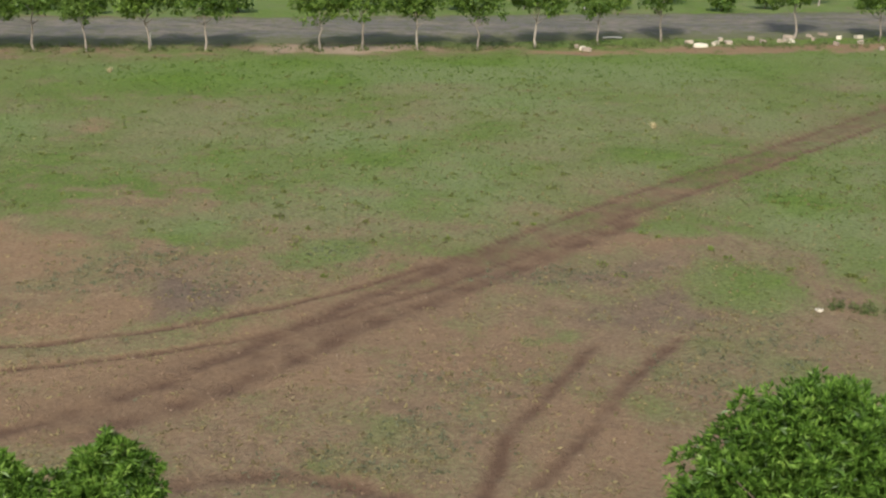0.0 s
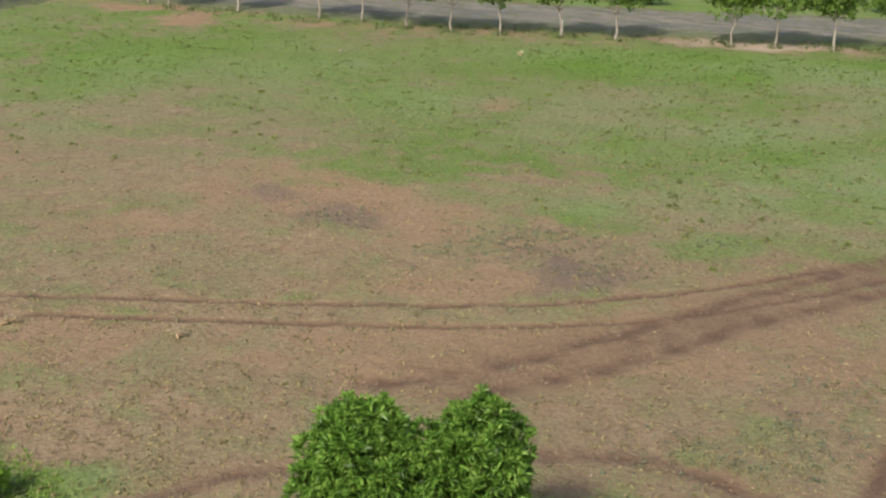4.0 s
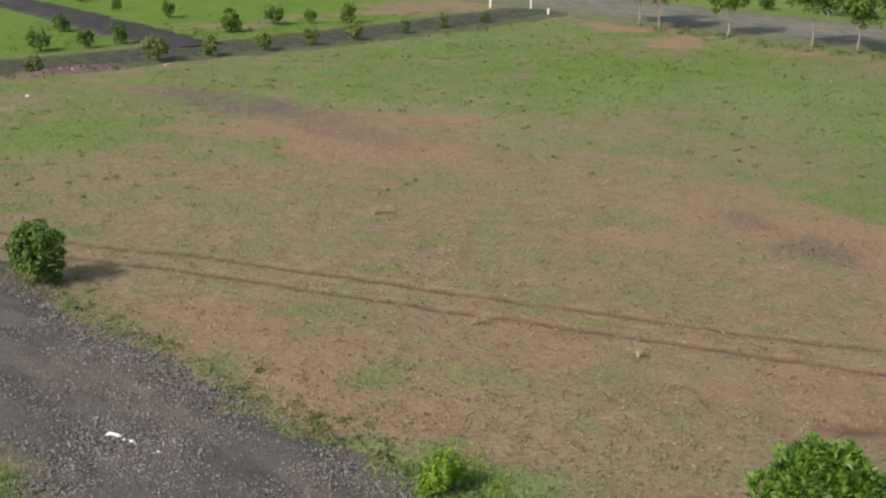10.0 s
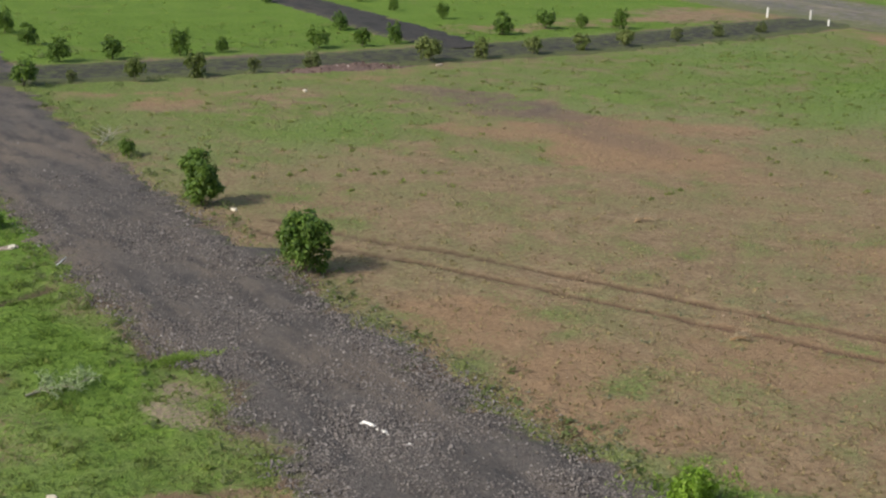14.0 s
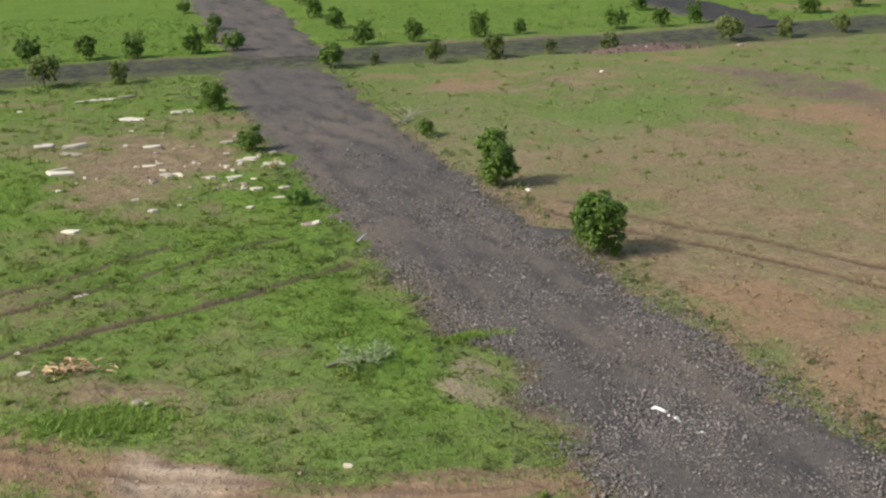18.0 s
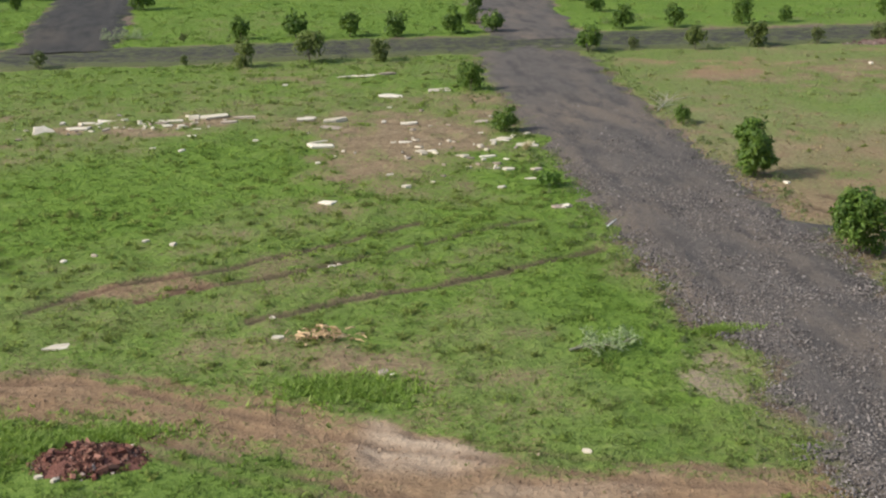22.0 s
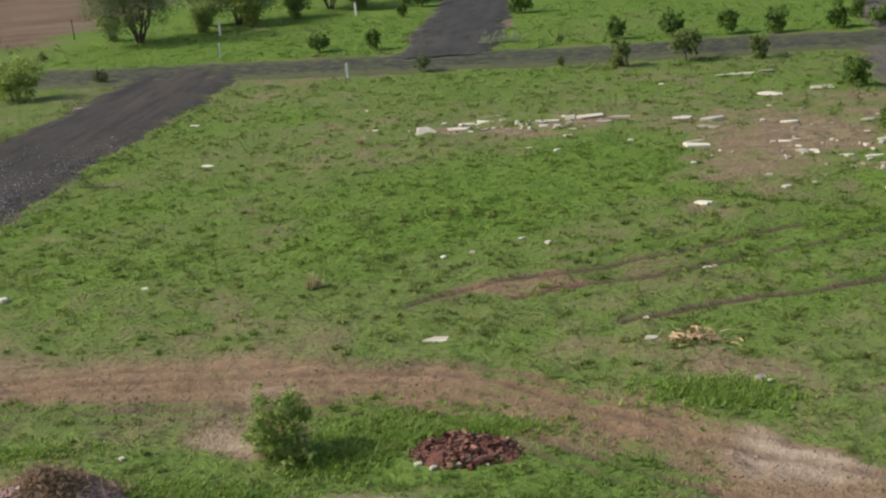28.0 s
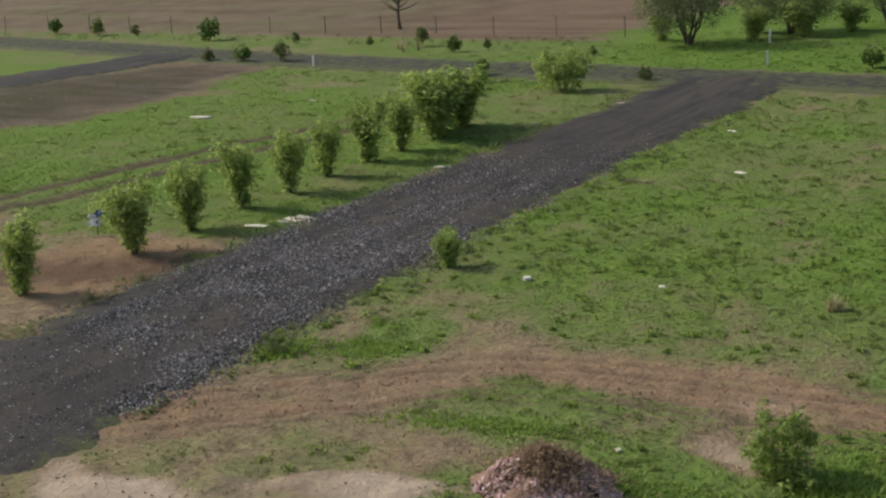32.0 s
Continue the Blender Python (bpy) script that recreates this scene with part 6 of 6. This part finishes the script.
dug = heap("earth_heap", "heap of dug brown earth and pinkish stones with withered weeds", -10.75, 22.3, 2.9, 2.3, 0.72, BROWN, PINK_BITS, 5, 0, None, 0, 4200, 0.036)
g = np.random.default_rng(44)
ex, ey = np.r_[g.normal(0.0, 0.7, 2200), g.normal(0.1, 0.3, 1800)], np.r_[g.normal(0.2, 0.5, 2200), g.normal(0.0, 0.3, 1800)]
ends = np.stack([ex, ey, 0.72 * np.maximum(0, 1 - np.hypot(ex / 1.45, ey / 1.15) ** 1.1) * 1.0 + g.uniform(0, 0.24, 4000)], 1)
v, f = leaves(g, ends, g.normal(0, 1, ends.shape) + (0, 0, 0.5), 0.15, 0.028)
tagged(part("withered_growth", mesh_of("heap_weeds", v, f, WITHERED), dug, "brown withered weeds"), kind="stuff")
heap("earth_ridge", "low ridge of dug reddish earth along the road", 33.0, 66.7, 9.6, 2.9, 0.32, RIDGE, BROWN_BITS, 11, n=800, big=0.05)


# ---- dead branches and dry tufts ----
def branch(name, label, x, y, seed, size, material, n=14, leaf=0.0, turn=0.0, foliage=None):
    rng = random.Random(seed)
    ob = thing(name, label, "branch", (x, y, gz(x, y)), turn=radians(turn))
    out, ends = [tube([(-size * 0.6, 0, 0.05), (0, 0.03, 0.12), (size * 0.6, 0, 0.1)], [0.03, 0.024, 0.01], 5)], []
    for k in range(n):
        s = rng.uniform(-0.5, 0.55) * size
        a = rng.uniform(-1.3, 1.3)
        far = size * rng.uniform(0.25, 0.55)
        e = (s + far * math.cos(a) * 0.6, far * math.sin(a), rng.uniform(0.02, 0.42) * size * 0.6 + 0.04)
        out.append(tube([(s, 0, 0.1), ((s + e[0]) / 2, e[1] / 2, e[2] * 0.6 + 0.06), e], [0.014, 0.01, 0.005], 4))
        ends += [((s + (e[0] - s) * q), e[1] * q, 0.08 + e[2] * q) for q in (0.5, 0.7, 0.85, 1.0)]
    part("stem", mesh_of(name + "_stem", *joined(out), material, True), ob)
    if leaf:
        g = np.random.default_rng(seed)
        c = np.repeat(np.array(ends), 9, 0) + g.normal(0, 0.05, (len(ends) * 9, 3))
        v, f = leaves(g, c, g.normal(0, 1, c.shape) + (0, 0, 0.6), leaf * 1.3, leaf * 0.26)
        tagged(part("leaf_spray", mesh_of(name + "_leaves", v, f, foliage or LEAF_DRY), ob), kind="stuff")
    return ob


LEAF_PALE = leaf_material("bleached_leaves", [(0.0, (0.26, 0.20, 0.12)), (1.0, (0.48, 0.40, 0.27))], 0.7, 0.2, sap=0.0)
TWIG = plain("grey_twigs", (0.24, 0.23, 0.17), (0.44, 0.42, 0.33), 8.0, 0.9, 0.3)
branch("cut_branch", "wilted grey-green cut branch lying on the grass", 7.3, 28.4, 21, 1.25, TWIG, 18, 0.10, 5)
branch("dead_branch", "dry pale branch lying by the road", 16.0, 53.6, 22, 1.9, TWIG, 16, 0.0, 60)
branch("dead_branch", "dry pale branch heap by the road junction", -7.9, 78.3, 23, 2.2, TWIG, 30, 0.1, 10)
branch("dead_branch", "small bleached dry branch lying on the field", 22.7, 24.0, 24, 0.41, STRAW, 10, 0.06, -30, LEAF_PALE)
branch("dead_branch", "small dry branch lying on the field", 24.1, 20.0, 25, 0.38, STRAW, 10, 0.06, 40, LEAF_PALE)
branch("dead_branch", "small dry branch lying on the field", 27.5, 34.0, 26, 0.52, STRAW, 10, 0.06, 0, LEAF_PALE)
branch("dead_branch", "dry dark branch heap on the grass", -37.0, 70.2, 28, 2.0, BARK, 22, 0.0, 15)
branch("dead_branch", "thin dark branch lying on the grass", -19.2, 47.2, 27, 1.3, BARK, 8, 0.0, -20)


def dry_tuft(x, y, high, seed):
    g = np.random.default_rng(seed)
    n = 90
    a, s = g.uniform(0, 6.283, n), g.uniform(0, 1, n)
    foot = np.stack([np.cos(a) * s * 0.12, np.sin(a) * s * 0.12, np.zeros(n)], 1)
    tip = foot * 2.6 + np.stack([g.normal(0, 0.05, n), g.normal(0, 0.05, n), g.uniform(0.5, 1, n) * high], 1)
    side = np.stack([-np.sin(a), np.cos(a), np.zeros(n)], 1) * 0.014
    v = np.stack([foot - side, foot + side, tip], 1).reshape(-1, 3)
    one("dry_tuft", mesh_of("dry_tuft", v, np.arange(3 * n).reshape(n, 3), DRY_BLADES), "tuft of dry straw-coloured grass", "grass", (x, y, gz(x, y)), "dry tufts")


DRY_BLADES = grains("dry_blades", [(0.0, (0.36, 0.30, 0.15)), (0.6, (0.56, 0.48, 0.27)), (1.0, (0.72, 0.65, 0.45))])
for k, (x, y, h) in enumerate([(-8.8, 35.0, 0.55), (-8.6, 35.1, 0.4), (-52.0, 83.2, 0.9), (-51.2, 84.0, 1.0), (-53.0, 84.2, 0.8), (68.3, 32.0, 0.35), (60.0, 2.6, 0.35), (-10.8, 52.5, 0.4), (9.2, 47.4, 0.4)]):
    dry_tuft(x, y, h, 60 + k)

# ---- posts, fence and litter ----
def post_mesh(name, high, wide, material):
    bm = bmesh.new()
    bmesh.ops.create_cube(bm, size=1.0)
    bmesh.ops.scale(bm, vec=(wide, wide, high + 0.1), verts=bm.verts)
    bmesh.ops.translate(bm, vec=(0, 0, high / 2 - 0.05), verts=bm.verts)
    bmesh.ops.bevel(bm, geom=list(bm.edges), offset=wide * 0.12, segments=2, affect="EDGES")
    me = bpy.data.meshes.new(name)
    bm.to_mesh(me)
    bm.free()
    me.materials.append(material)
    return me


marker = post_mesh("marker_post", 0.75, 0.115, WHITEWASH)
for k, (x, y, h) in enumerate([(-14.75, 69.2, 1.0), (-24.5, 79.3, 1.1), (-27.7, 90.0, 1.2), (-54.0, 75.2, 1.0), (72.9, 77.0, 1.0), (75.2, 74.9, 1.0), (73.3, 71.2, 0.7), (78.2, 33.9, 1.0), (99.5, 9.6, 1.1), (-19.6, 96.0, 1.2)]):
    ob = one("marker_post", marker, "white-painted stone marker post beside the road", "post", (x, y, gz(x, y)), "marker posts", 0.3 * k)
    ob.scale = (1, 1, h)
FENCE_WOOD = plain("weathered_post", (0.10, 0.085, 0.07), (0.22, 0.19, 0.16), 5.0, 0.9, 0.5)
fence = thing("fence", "thin wire fence on weathered posts along the tilled field", "fence", (0, 0, 0))
fence_post = post_mesh("fence_post", 1.4, 0.06, FENCE_WOOD)
tops = []
for k in range(13):
    x = -104 + 5.4 * k
    y = 93.6 - 0.05 * (x + 70) * 0.3 + 0.5 * math.sin(k)
    part("fence_post", fence_post, fence, at=(x, y, gz(x, y)))
    tops.append((x, y, gz(x, y)))
for h in (0.5, 1.0, 1.5):
    part("wire", mesh_of("fence_wire", *tube([(x, y, z + h) for x, y, z in tops], [0.005] * len(tops), 4), FENCE_WOOD), fence)
sheet_white, sheet_blue = plain("white_plastic", (0.62, 0.68, 0.74), (0.82, 0.85, 0.88), 6.0, 0.4, 0.3), plain("blue_plastic", (0.04, 0.09, 0.28), (0.10, 0.18, 0.42), 6.0, 0.4, 0.3)


def crumpled(name, seed, wide, high, material):
    n = 9
    vs = []
    for i in range(n):
        for j in range(n):
            u, w = i / (n - 1) - 0.5, j / (n - 1) - 0.5
            f = float(lattice(i * 0.8 + seed, j * 0.8, 1.3, seed)) - 0.5
            vs.append((u * wide * (1 - 0.3 * abs(w)) + 0.1 * f, 0.28 * f * wide * 2, w * high + 0.12 * f * high))
    i = (np.arange(n - 1)[:, None] * n + np.arange(n - 1)[None]).ravel()
    quads = np.stack([i, i + n, i + n + 1, i + 1], 1)
    v = np.array(vs)
    back = v + (0, 0.012, 0)
    return mesh_of(name, np.concatenate([v, back]), np.concatenate([quads, quads[:, ::-1] + n * n]), material, True)


litter = thing("plastic_sheet", "crumpled white and blue plastic caught on a stick", "litter", (-34.1, 34.6, gz(-34.1, 34.6)))
part("stick", mesh_of("litter_stick", *tube([(0, 0, -0.05), (0.03, 0, 0.4), (0.05, 0, 0.85)], [0.025, 0.022, 0.018], 6), BARK), litter)
part("white_sheet", crumpled("white_sheet", 2, 0.5, 0.4, sheet_white), litter, "crumpled white plastic", (-0.05, -0.05, 0.55))
part("blue_sheet", crumpled("blue_sheet", 5, 0.4, 0.25, sheet_blue), litter, "crumpled blue plastic", (0.25, -0.02, 0.78))
